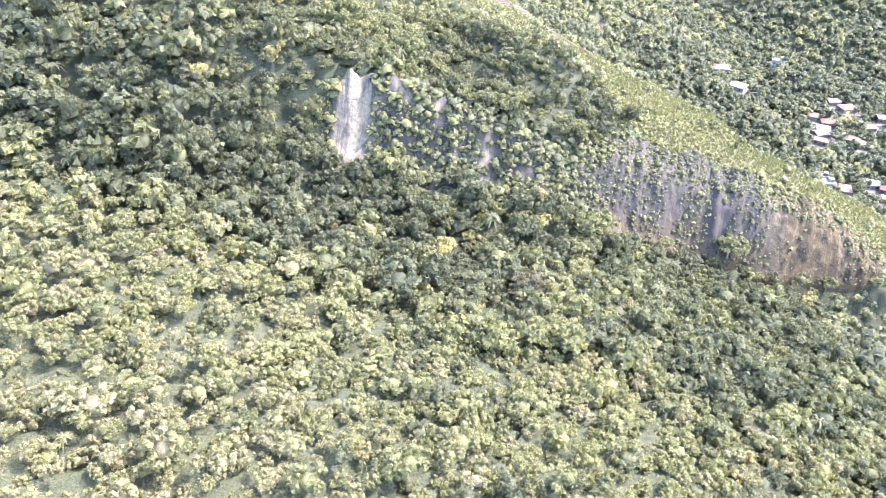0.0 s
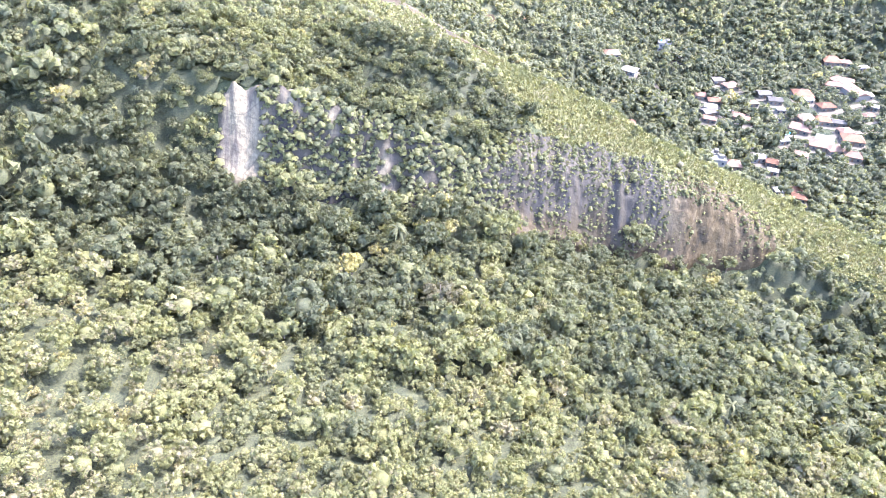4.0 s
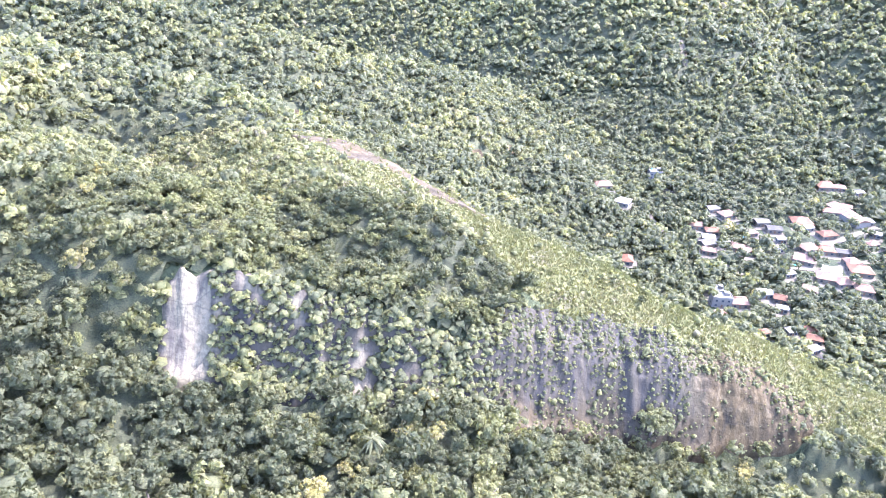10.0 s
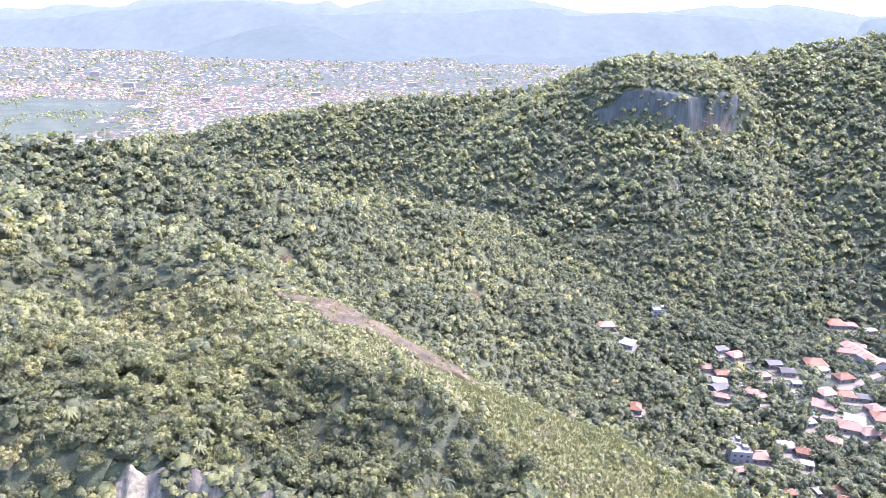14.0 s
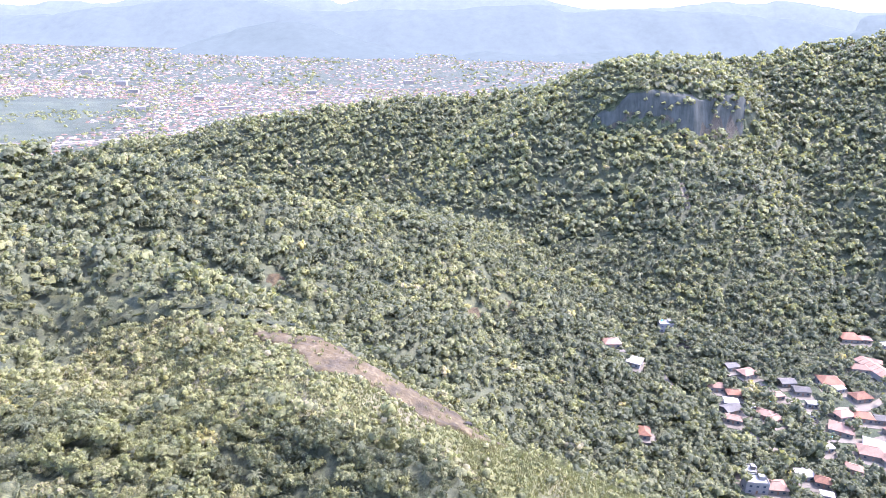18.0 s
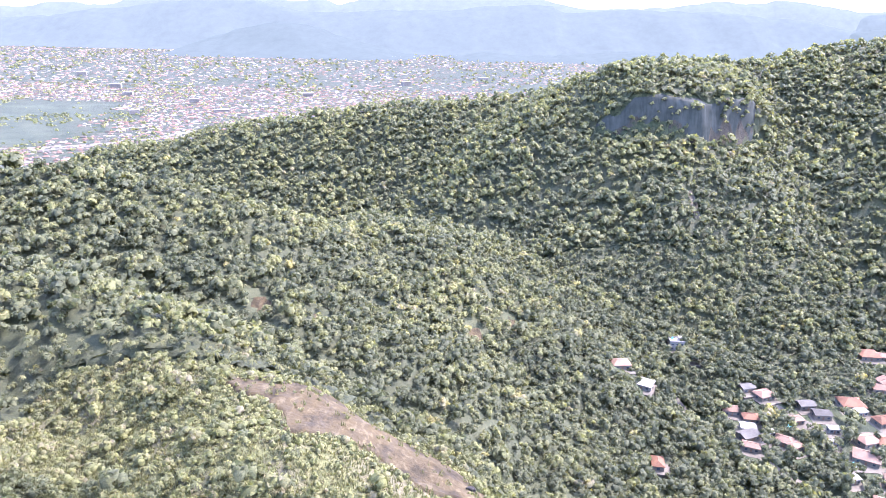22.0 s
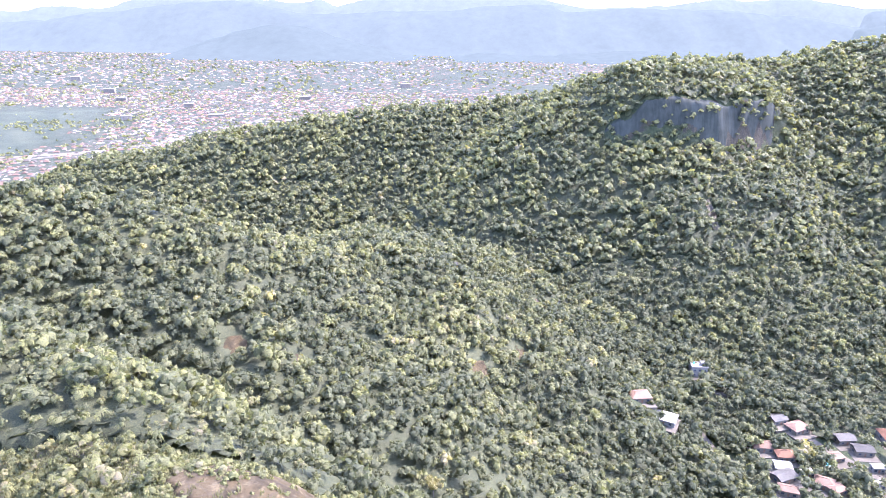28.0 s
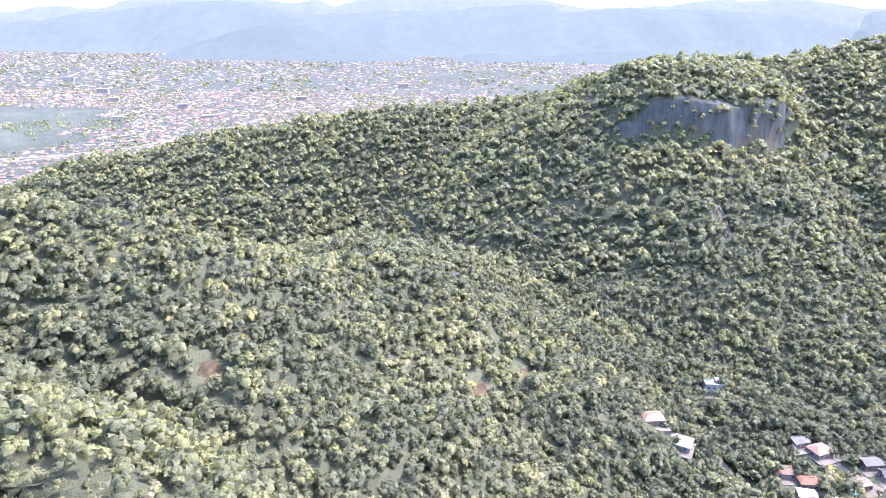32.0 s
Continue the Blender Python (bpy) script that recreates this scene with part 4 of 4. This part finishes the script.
for zi, p in enumerate(zones):
    hz = height(p[:, 0], p[:, 1])
    ok = clear_of_built(p) & (np.min(np.hypot(p[:, 0, None] - MARKED_XY[None, :, 0], p[:, 1, None] - MARKED_XY[None, :, 1]) - MARKED_XY[None, :, 2] * .8, 1) > 0) & (rock_amount(p[:, 0], p[:, 1]) < np.where(p[:, 1] > 500, .55 + .5 * ((lattice(p[:, 0], p[:, 1], 20, 55) > .15) | (rng.rand(len(p)) < .22)), .10))
    g = grass_amount(p[:, 0], p[:, 1])
    front = slab_low(p[:, 0]) - p[:, 1]
    low = (front > -16) & (front < 19) & (p[:, 0] > -54) & (p[:, 0] < 30)
    ok &= ~low | (rng.rand(len(p)) < .04)
    brink = (p[:, 0] > 30) & (p[:, 0] < 132) & (p[:, 1] > 34) & (p[:, 1] < 60)
    ok &= ~brink | (rng.rand(len(p)) < .08)
    ok &= (g < .5) | (rng.rand(len(p)) < np.where(p[:, 0] < 18, .80, .20))
    ok &= (hz > 6.5) | (p[:, 1] < 700)
    town = (p[:, 0] > 225) & (p[:, 1] > 225) & (p[:, 1] < 390) & (hz < 16)
    ok &= ~town | (rng.rand(len(p)) < .66)
    if zi == 0:
        ok &= (rng.rand(len(p)) < .86) | (p[:, 1] > 6) | (p[:, 1] < -66)
    kept.append((p[ok], hz[ok], g[ok]))

LOD_A = [clumped(20 + k, 24, 350, 10 + k % 4, .66 + .07 * (k % 3), .105) for k in range(6)]
LOD_M = [clumped(30 + k, 12, 120, 8, .7, .20, (.18, .30)) for k in range(6)]
LOD_B = [puffs(40 + k, 4, 30, .19, (.30, .46), .58) for k in range(6)]
LOD_C = [puffs(60 + k, 3, 13, .27, (.36, .56), .52) for k in range(6)]
PALMS = [palm_head(80 + k) for k in range(3)]

woods = []
for zi, (p, hz, g) in enumerate(kept):
    n = len(p)
    base = (2.6, 3.2, 3.9, 3.4, 2.1)[zi]
    r = np.clip(base * np.exp(rng.normal(0, .34 + .08 * (zi == 2), n)), .55 * base, 1.8 * base)
    r = np.where(g > .4, r * np.where(p[:, 0] < 25, .85, .6), r)
    if zi == 1:
        r = r * (1 + .12 * ease((p[:, 0] - 70) / 40) * ease((45 - hz) / 15))
    if zi == 0:
        gully = ease((p[:, 1] + 74 + .1 * p[:, 0]) / 24) * ease((10 - p[:, 1]) / 10)
        r = r * (.86 + .44 * gully)
    lift = r * rng.uniform(.35, .8, n) + rng.uniform(0, 2.4, n) * (1.9 if zi == 0 else .9)
    lift = np.where(g > .45, np.where(p[:, 0] < 25, lift * .6, .1), lift * (.7 if zi == 4 else 1))
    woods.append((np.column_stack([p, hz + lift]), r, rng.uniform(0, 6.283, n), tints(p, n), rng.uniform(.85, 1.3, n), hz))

# single trees that stand out from the canopy (x, y, radius, tint range, flatness, label)
for k, (x, y, rad, tone, flat, words) in enumerate(MARKED):
    e = tagged(new("tree"), words, "tree")
    e.matrix_world = pose(x, y, float(height(x, y)), 0, 0, 40 * k)
    tall = rad * (1.35 if rad > 2 else .5)
    cv, cf = clumped(300 + k, 46, 1300, 16, flat, .075, (.12, .21))
    crown_ob = new("crown", mesh_from("crown", cv * [rad, rad, rad] + [0, 0, tall * .85], cf, [foliage("leaves_of_marked_tree", tone, stops=BROWN_STOPS if "brownish" in words else LEAF_STOPS, hole_at=0.38)]))
    tv, tf = trunk_shape(330 + k, tall)
    trunk_ob = new("trunk", mesh_from("trunk", tv, tf, [BARK], smooth=True))
    crown_ob.parent = trunk_ob.parent = e

# the 300 trees of the near spur, each a thing of its own
xyz, r, turn, tint, squash, hz = woods[0]
own = (np.abs(xyz[:, 0] + 2) < 48) & (xyz[:, 1] > -96) & (xyz[:, 1] < -16)
own_idx = np.where(own)[0][:300]
TREE_KINDS = [("pale yellow-green scrub-wood tree with a rounded crown", (.55, .68)), ("mid-green broadleaved tree with a lumpy crown", (.34, .50)),
              ("dark green broadleaved tree with a dense crown", (.12, .28)), ("greyish dry-season tree with a thin crown", (.76, .86))]
KIND_MATS = [foliage("leaves_of_tree", k[1], grain=1.5, hole_at=0.35) for k in TREE_KINDS]
templates = {}
for i in own_idx:
    t = tint[i]
    kind = 3 if t > .80 else 0 if t > .52 else 1 if t > .31 else 2
    shape = int(i) % 3
    m = Matrix.LocRotScale(Vector((xyz[i, 0], xyz[i, 1], hz[i])), Euler((0, 0, turn[i])), Vector((r[i], r[i], r[i] * squash[i])))
    if (kind, shape) not in templates:
        e = new("tree")
        tagged(e, TREE_KINDS[kind][0] + " on the wooded spur", "tree", "trees on the near spur")
        cv, cf = LOD_A[(kind + 2 * shape) % 6]
        c = new("crown", mesh_from("crown", cv + [0, 0, .85], cf, [KIND_MATS[kind]], smooth=True))
        tv, tf = trunk_shape(5 + kind * 3 + shape, 1.0)
        k = new("trunk", mesh_from("trunk", tv, tf, [BARK], smooth=True))
        c.parent = k.parent = e
        e.matrix_basis = m
        templates[kind, shape] = e
    else:
        o = templates[kind, shape]
        old = o.matrix_basis.copy()
        o.matrix_basis = Matrix.Identity(4)
        copy_thing(o, m)
        o.matrix_basis = old
rest = np.ones(len(xyz), bool)
rest[own_idx] = False

palm = (rng.rand(len(xyz)) < np.where((xyz[:, 1] > 12) & (xyz[:, 0] < 60), .24, .02)) & rest
names = ("near_wood", "valley_wood", "far_wood", "side_wood", "brow_wood")
labels = ("mixed broadleaved wood on the steep granite hill", "dense green wood over the middle ridge and valley", "green forest on the far hills, its tint lightened for haze", "broadleaved wood on the flanks of the hill", "small crowded trees on the steep brow above the cliff")
for zi, (xyz, r, turn, tint, squash, hz) in enumerate(woods):
    sel = (rest & ~palm) if zi == 0 else np.ones(len(xyz), bool)
    if zi == 0:
        edge = (xyz[:, 0] < -132) | (xyz[:, 0] > 132) | ((xyz[:, 0] < -100) & (xyz[:, 1] < 0)) | ((xyz[:, 0] > 100) & (xyz[:, 1] < -30))
        outer = sel & edge
        joined("outer_wood", xyz[outer], r[outer], turn[outer], tint[outer], LOD_M, rng.randint(0, 6, outer.sum()), "broadleaved wood round the shoulders of the hill", "wood", squash[outer])
        sel &= ~edge
    protos = (LOD_A, LOD_B, LOD_C, LOD_C, LOD_A)[zi]
    pick = rng.randint(0, len(protos), sel.sum())
    if zi == 0:                                    # plainer crowns behind the crest
        protos = LOD_A + LOD_B
        pick = np.where((xyz[sel, 1] > 60) | (np.abs(xyz[sel, 0]) > 100), 6 + pick % 6, pick)
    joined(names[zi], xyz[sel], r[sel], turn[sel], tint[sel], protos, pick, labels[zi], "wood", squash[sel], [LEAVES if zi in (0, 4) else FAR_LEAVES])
xyz, r, turn, tint, squash, hz = woods[0]
joined("palm_crowns", np.column_stack([xyz[palm, :2], hz[palm] + r[palm] * 1.5]), r[palm] * .62, turn[palm], tint[palm] * .8 + .05, PALMS, rng.randint(0, 3, palm.sum()), "feathery palm heads standing among the hill wood", "palms")

# lower trees and bushes under the crowns: one rough leafy sheet for each wood, coloured dark to paint the shade in the
# gaps
def canopy(name, x0, x1, y0, y1, step, tall, label, wedge=False):
    xs, ys = np.meshgrid(np.arange(x0, x1, step), np.arange(y0, y1, step))
    xs, ys = xs + rng.uniform(-.42, .42, xs.shape) * step, ys + rng.uniform(-.42, .42, ys.shape) * step
    ground_z = height(xs, ys)
    top = tall * (.45 + 1.0 * rng.rand(*xs.shape) + .35 * lattice(xs, ys, 3 * step, 57))
    top = top * ease((.46 - grass_amount(xs, ys)) / .3) * ease((.32 - rock_amount(xs, ys)) / .25) - .25
    flat = np.stack([xs.ravel(), ys.ravel()], -1)
    open_ground = (rock_amount(flat[:, 0], flat[:, 1]) > .3) & (np.abs(flat[:, 1] - 280) > 75) | (grass_amount(flat[:, 0], flat[:, 1]) > .45) | (height(flat[:, 0], flat[:, 1]) < 6.5) & (flat[:, 1] > 700)
    open_ground |= (flat[:, 0] > 28) & (flat[:, 0] < 135) & (flat[:, 1] > 30) & (flat[:, 1] < 62)
    open_ground |= (near_houses(flat[:, 0], flat[:, 1]) > .35) & (flat[:, 0] > 215)
    near_built = (flat[:, 0] > 100) & (flat[:, 0] < 380) & (flat[:, 1] > 150) & (flat[:, 1] < 470)
    k = np.where(near_built)[0]
    for part_k in np.array_split(k, max(1, len(k) // 4000)):
        open_ground[part_k] |= ~clear_of_built(flat[part_k])
    if wedge:
        open_ground |= (np.abs(flat[:, 0] - 5) > .70 * flat[:, 1] + 150) | ((flat[:, 1] < 480) & (flat[:, 0] > -226) & (flat[:, 0] < 326))
    i = np.arange(xs.size).reshape(xs.shape)
    a, b, c, d = i[:-1, :-1].ravel(), i[:-1, 1:].ravel(), i[1:, 1:].ravel(), i[1:, :-1].ravel()
    tris = np.vstack([np.stack([a, b, c], -1), np.stack([a, c, d], -1)])
    tris = tris[~open_ground[tris].any(1)]
    used, back = np.unique(tris, return_inverse=True)
    v = np.stack([xs, ys, ground_z + top], -1).reshape(-1, 3)[used]
    # tint pushed down: the shade between crowns is painted into the sheet
    me = mesh_from(name, v, back.reshape(-1, 3), [GAP_SHADE_LEAVES], tint=np.clip(.5 * tints(v[:, :2], len(v)) - .12, .0, .16), smooth=True)
    return tagged(new(name, me), label, "undergrowth", kind="stuff")


canopy("undergrowth", -240, 240, -150, 135, 1.5, 2.0, "bushy undergrowth sheet below the trees of the hill, painted dark as gap shade")
canopy("valley_undergrowth", -232, 332, 127, 484, 3.0, 2.2, "lower canopy sheet of the middle ridge and valley wood, painted dark as gap shade")
canopy("far_undergrowth", -640, 760, 130, 800, 4.4, 2.4, "lower canopy sheet of the forest on the far hills, painted dark as gap shade", True)

# long grass on the crest
blade = []
for k in range(4):
    br = np.random.RandomState(400 + k)
    az, m = br.uniform(0, 6.283, 9), 9
    foot_xy = br.normal(0, .22, (m, 2))
    tip = foot_xy + np.stack([np.cos(az), np.sin(az)], -1) * br.uniform(.25, .75, (m, 1))
    side = np.stack([-np.sin(az), np.cos(az)], -1) * .13
    z = br.uniform(.45, 1.0, m)
    v = np.stack([np.column_stack([foot_xy - side, np.full(m, -.2)]), np.column_stack([foot_xy + side, np.full(m, -.2)]), np.column_stack([tip, z])], 1).reshape(-1, 3)
    blade.append((v, np.arange(3 * m).reshape(-1, 3)))
p = np.vstack([scatter(-120, 20, 50, 130, 1.5), scatter(12, 225, -12, 112, 1.05)])
ga, ra = grass_amount(p[:, 0], p[:, 1]), rock_amount(p[:, 0], p[:, 1])
joint = (lattice(p[:, 0] + .4 * p[:, 1], p[:, 1], 13, 31) + .5 * lattice(p[:, 0], p[:, 1], 5, 32)) * 3
tuft = (ra > .5) & (joint - np.floor(joint) < .16) & (p[:, 1] > 70) & (rng.rand(len(p)) < .7)
p = p[((ga + .35 * lattice(p[:, 0], p[:, 1], 6, 52) > .45) & (ra < .5)) | tuft]
n = len(p)
joined("crest_grass", np.column_stack([p, height(p[:, 0], p[:, 1]) + rock_relief(p[:, 0], p[:, 1]) * (rock_amount(p[:, 0], p[:, 1]) > .5)]), rng.uniform(.8, 1.6, n), rng.uniform(0, 6.3, n), np.clip(.5 + .3 * lattice(p[:, 0], p[:, 1], 9, 53) + rng.normal(0, .12, n), 0, 1),
       blade, rng.randint(0, 4, n), "long yellow-green grass along the open crest", "grass", mats=[GRASS])

# shrubs and rosettes that cling to the granite and dot the grass crest
p = np.vstack([scatter(-56, 14, -6, 24, 1.8), scatter(-76, 130, -6, 48, 1.7), scatter(0, 100, 2, 50, 1.5), scatter(-56, 30, 76, 120, 1.7), scatter(-125, 235, -10, 136, 2.3), scatter(-125, 30, -14, 34, 3.0)])
brow = np.arange(len(p)) >= len(p) - len(scatter(-125, 30, -14, 34, 3.0))
ra, ga = rock_amount(p[:, 0], p[:, 1]), grass_amount(p[:, 0], p[:, 1])
panel = (p[:, 0] < -53) & (p[:, 0] > -64) & (p[:, 1] < 16)
bare = (p[:, 0] > 80) & (p[:, 0] < 108) & (p[:, 1] < 33)
for x0, x1, y0, y1 in ((-48, -40, 11, 15), (-35, -30, 9, 15), (-19, -13, -2, 12), (-6, 2, 4, 10), (24, 31, 8, 17), (44, 49, 14, 28), (60, 66, 22, 30)):
    bare |= (p[:, 0] > x0) & (p[:, 0] < x1) & (p[:, 1] > y0) & (p[:, 1] < y1)
left_face = ease((24 - p[:, 0]) / 10) * (p[:, 1] < 60)
dens = np.where(p[:, 1] < 60, 1.15 - .05 * left_face + .6 * lattice(p[:, 0], p[:, 1], 9, 8), np.clip(lattice(p[:, 0], p[:, 1], 11, 51) * 1.5 - .45, .02, .9))
keep = ((ra > .4) & (rng.rand(len(p)) < dens) & ~panel & ~(bare & (rng.rand(len(p)) < .85))) | ((ga > .3) & (ra < .4) & ~brow & (rng.rand(len(p)) < np.where(p[:, 0] > 18, .38, .9))) | (brow & (ra < .3))
left_face = left_face[keep]
brow = brow[keep]
p = p[keep]
n = len(p)
rr = rng.uniform(.3, .7, n) * np.exp(rng.normal(0, .3, n)) * 1.25 * (1 + .95 * left_face) * (1 + .45 * (grass_amount(p[:, 0], p[:, 1]) > .35)) * np.where(brow, 1.2, 1)
joined("cliff_shrubs", np.column_stack([p, height(p[:, 0], p[:, 1]) + rock_relief(p[:, 0], p[:, 1]) - .15]), rr, rng.uniform(0, 6.3, n), np.clip(.34 + rng.normal(0, .13, n) + .22 * (grass_amount(p[:, 0], p[:, 1]) > .35), .05, .74),
       [puffs(90 + k, 2, 10, .34, (.44, .64), .4) for k in range(4)], rng.randint(0, 4, n), "low shrubs and rosette plants rooted on the bare granite", "shrubs")

# ---- the town on the plain ----
def town_roofs(p, size, hgt, turn, mats, name, label):
    n = len(p)
    w, d = size, size * rng.uniform(.6, .9, n)
    z = np.full(n, 2.5)
    c, s = np.cos(turn), np.sin(turn)
    corners = []
    for ax, ay, az in ((-1, -1, 0), (1, -1, 0), (1, 1, 0), (-1, 1, 0), (-1, -1, 1), (1, -1, 1), (1, 1, 1), (-1, 1, 1), (-.45, 0, 1.45), (.45, 0, 1.45)):
        x, y = ax * w / 2, ay * d / 2
        corners.append(np.stack([p[:, 0] + x * c - y * s, p[:, 1] + x * s + y * c, z + az * hgt], -1))
    v = np.stack(corners, 1).reshape(-1, 3)
    tri = np.array([(0, 1, 5), (0, 5, 4), (1, 2, 6), (1, 6, 5), (2, 3, 7), (2, 7, 6), (3, 0, 4), (3, 4, 7), (4, 5, 9), (4, 9, 8), (6, 7, 8), (6, 8, 9), (5, 6, 9), (7, 4, 8)])
    f = (tri[None] + (np.arange(n) * 10)[:, None, None]).reshape(-1, 3)
    kind = rng.choice(len(mats) - 1, n, p=[.28, .46, .26])
    mi = np.zeros((n, 14), int)
    mi[:, 8:] = kind[:, None] + 1
    return tagged(new(name, mesh_from(name, v, f, mats, mat_index=mi.ravel())), label, "houses", kind="stuff")


def seen_from_flight(p, z=8.0):
    """What of the plain shows over the far ridge from the camera's flight line: the rest is left out."""
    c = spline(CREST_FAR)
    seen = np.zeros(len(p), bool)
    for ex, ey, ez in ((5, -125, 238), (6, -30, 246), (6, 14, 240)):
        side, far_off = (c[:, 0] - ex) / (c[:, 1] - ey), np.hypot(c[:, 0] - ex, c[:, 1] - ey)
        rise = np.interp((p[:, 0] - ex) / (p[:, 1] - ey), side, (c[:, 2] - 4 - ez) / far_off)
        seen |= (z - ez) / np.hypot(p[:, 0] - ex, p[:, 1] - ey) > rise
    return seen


def town_area(p):
    x, y = p[:, 0], p[:, 1]
    blocks = lattice(x, y, 260, 9) * .6 + lattice(x, y, 90, 10) * .4
    return (height(x, y) < 9) & (marsh_amount(x, y) < .05) & (blocks > -.34) & (x > -.75 * y + 60) & (x < .75 * y + 100)


pa = scatter(-1500, 1100, 880, 2100, 12.0)
pa = pa[town_area(pa) & seen_from_flight(pa) & (rng.rand(len(pa)) < .78)]
pb = scatter(-2600, 2600, 2100, 3900, 29)
pb = pb[town_area(pb) & seen_from_flight(pb) & (rng.rand(len(pb)) < .85)]
street = .25
town_roofs(pa, rng.uniform(7, 12, len(pa)), rng.uniform(2.4, 4.6, len(pa)), street + rng.choice([0, 1.57], len(pa)), [TOWN_WALL, TOWN_GREY, TOWN_TILE, TOWN_PALE], "town_houses", "low white and clay-roofed houses of the town on the plain")
town_roofs(pb, rng.uniform(9, 17, len(pb)), rng.uniform(2.5, 5, len(pb)), street + rng.choice([0, 1.57], len(pb)), [TOWN_WALL, TOWN_GREY, TOWN_TILE, TOWN_PALE], "far_town_houses", "pale houses at the far side of the town")
pt = np.vstack([scatter(-1800, 1600, 880, 2100, 15), scatter(-2900, 2900, 2100, 3900, 46)])
hz = height(pt[:, 0], pt[:, 1])
pt = pt[(hz < 12) & seen_from_flight(pt) & (pt[:, 0] > -.8 * pt[:, 1] - 50) & (pt[:, 0] < .8 * pt[:, 1] + 100) & (rng.rand(len(pt)) < np.where(lattice(pt[:, 0], pt[:, 1] * .5, 95, 58) + .6 * lattice(pt[:, 0], pt[:, 1], 40, 59) > .28, .95, .16) - .10 * (marsh_amount(pt[:, 0], pt[:, 1]) > .1))]
n = len(pt)
joined("town_trees", np.column_stack([pt, np.full(n, 3.0)]), np.where(pt[:, 1] > 2100, rng.uniform(5, 10, n), rng.uniform(3, 6, n)), rng.uniform(0, 6, n), rng.uniform(.25, .5, n),
       [puffs(70 + k, 1, 4, .5, (.7, .85), .3) for k in range(3)], rng.randint(0, 3, n), "street and garden trees of the town", "trees")


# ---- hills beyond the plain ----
def painted_haze(name, colour, glow):
    # haze is painted: almost black hills glow in a pale blue-grey colour
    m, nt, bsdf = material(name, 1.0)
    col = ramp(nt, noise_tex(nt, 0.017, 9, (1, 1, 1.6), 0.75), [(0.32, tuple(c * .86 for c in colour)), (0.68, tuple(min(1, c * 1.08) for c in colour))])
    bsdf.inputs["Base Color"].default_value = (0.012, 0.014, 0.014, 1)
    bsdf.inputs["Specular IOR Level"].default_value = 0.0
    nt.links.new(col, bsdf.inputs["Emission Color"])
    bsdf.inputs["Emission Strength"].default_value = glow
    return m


def far_range(name, y0, depth, tops, mat, label):
    """A range of hills: tops gives (x, z) of its skyline."""
    xs = np.linspace(-3900, 3900, 470)
    t = spline([(a, b, 0) for a, b in tops], 12)
    crest = np.maximum(3, np.interp(xs, t[:, 0], t[:, 1]) + 8 * lattice(xs, xs * 0, 120, 12) + 5 * lattice(xs, xs * 0, 55, 13) + 2.5 * lattice(xs, xs * 0, 22, 14))
    rows = []
    for k in np.linspace(0, 1, 15):
        fold = lattice(xs, xs * 0 + k * 300, 210, 15) * 60 * np.sin(np.pi * k)
        rows.append(np.stack([xs, y0 + depth * k + fold, 1 + (crest - 1) * ease(k) ** .85], -1))
    v = np.array(rows)
    i = np.arange(v.shape[0] * v.shape[1]).reshape(v.shape[:2])
    q = np.stack([i[:-1, :-1], i[:-1, 1:], i[1:, 1:], i[1:, :-1]], -1).reshape(-1, 4)
    return tagged(new(name, mesh_from(name, v.reshape(-1, 3), q, [mat], smooth=True)), label, "hills", kind="structure")


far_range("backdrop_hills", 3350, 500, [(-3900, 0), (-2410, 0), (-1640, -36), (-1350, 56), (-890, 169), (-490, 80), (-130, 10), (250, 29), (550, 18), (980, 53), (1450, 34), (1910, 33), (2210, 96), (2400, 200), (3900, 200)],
          painted_haze("near_hills_haze_glow", (0.046, 0.056, 0.0555), 0.66), "wooded hills behind the town, haze painted in as a pale glow")
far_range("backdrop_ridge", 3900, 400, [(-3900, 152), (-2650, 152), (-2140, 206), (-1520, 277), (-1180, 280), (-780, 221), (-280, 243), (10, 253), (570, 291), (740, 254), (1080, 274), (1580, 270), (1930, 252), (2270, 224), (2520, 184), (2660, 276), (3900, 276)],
          painted_haze("middle_hills_haze_glow", (0.055, 0.0655, 0.066), 0.66), "long ridge behind the town, haze painted in as a pale glow")
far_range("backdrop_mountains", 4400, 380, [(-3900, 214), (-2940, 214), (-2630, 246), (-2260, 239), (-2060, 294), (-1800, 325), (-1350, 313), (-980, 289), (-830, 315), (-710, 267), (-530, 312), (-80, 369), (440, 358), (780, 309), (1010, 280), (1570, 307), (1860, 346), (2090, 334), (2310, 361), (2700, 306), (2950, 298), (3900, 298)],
          painted_haze("far_hills_haze_glow", (0.068, 0.079, 0.080), 0.66), "blue mountain range on the horizon, haze painted in as a faint glow")
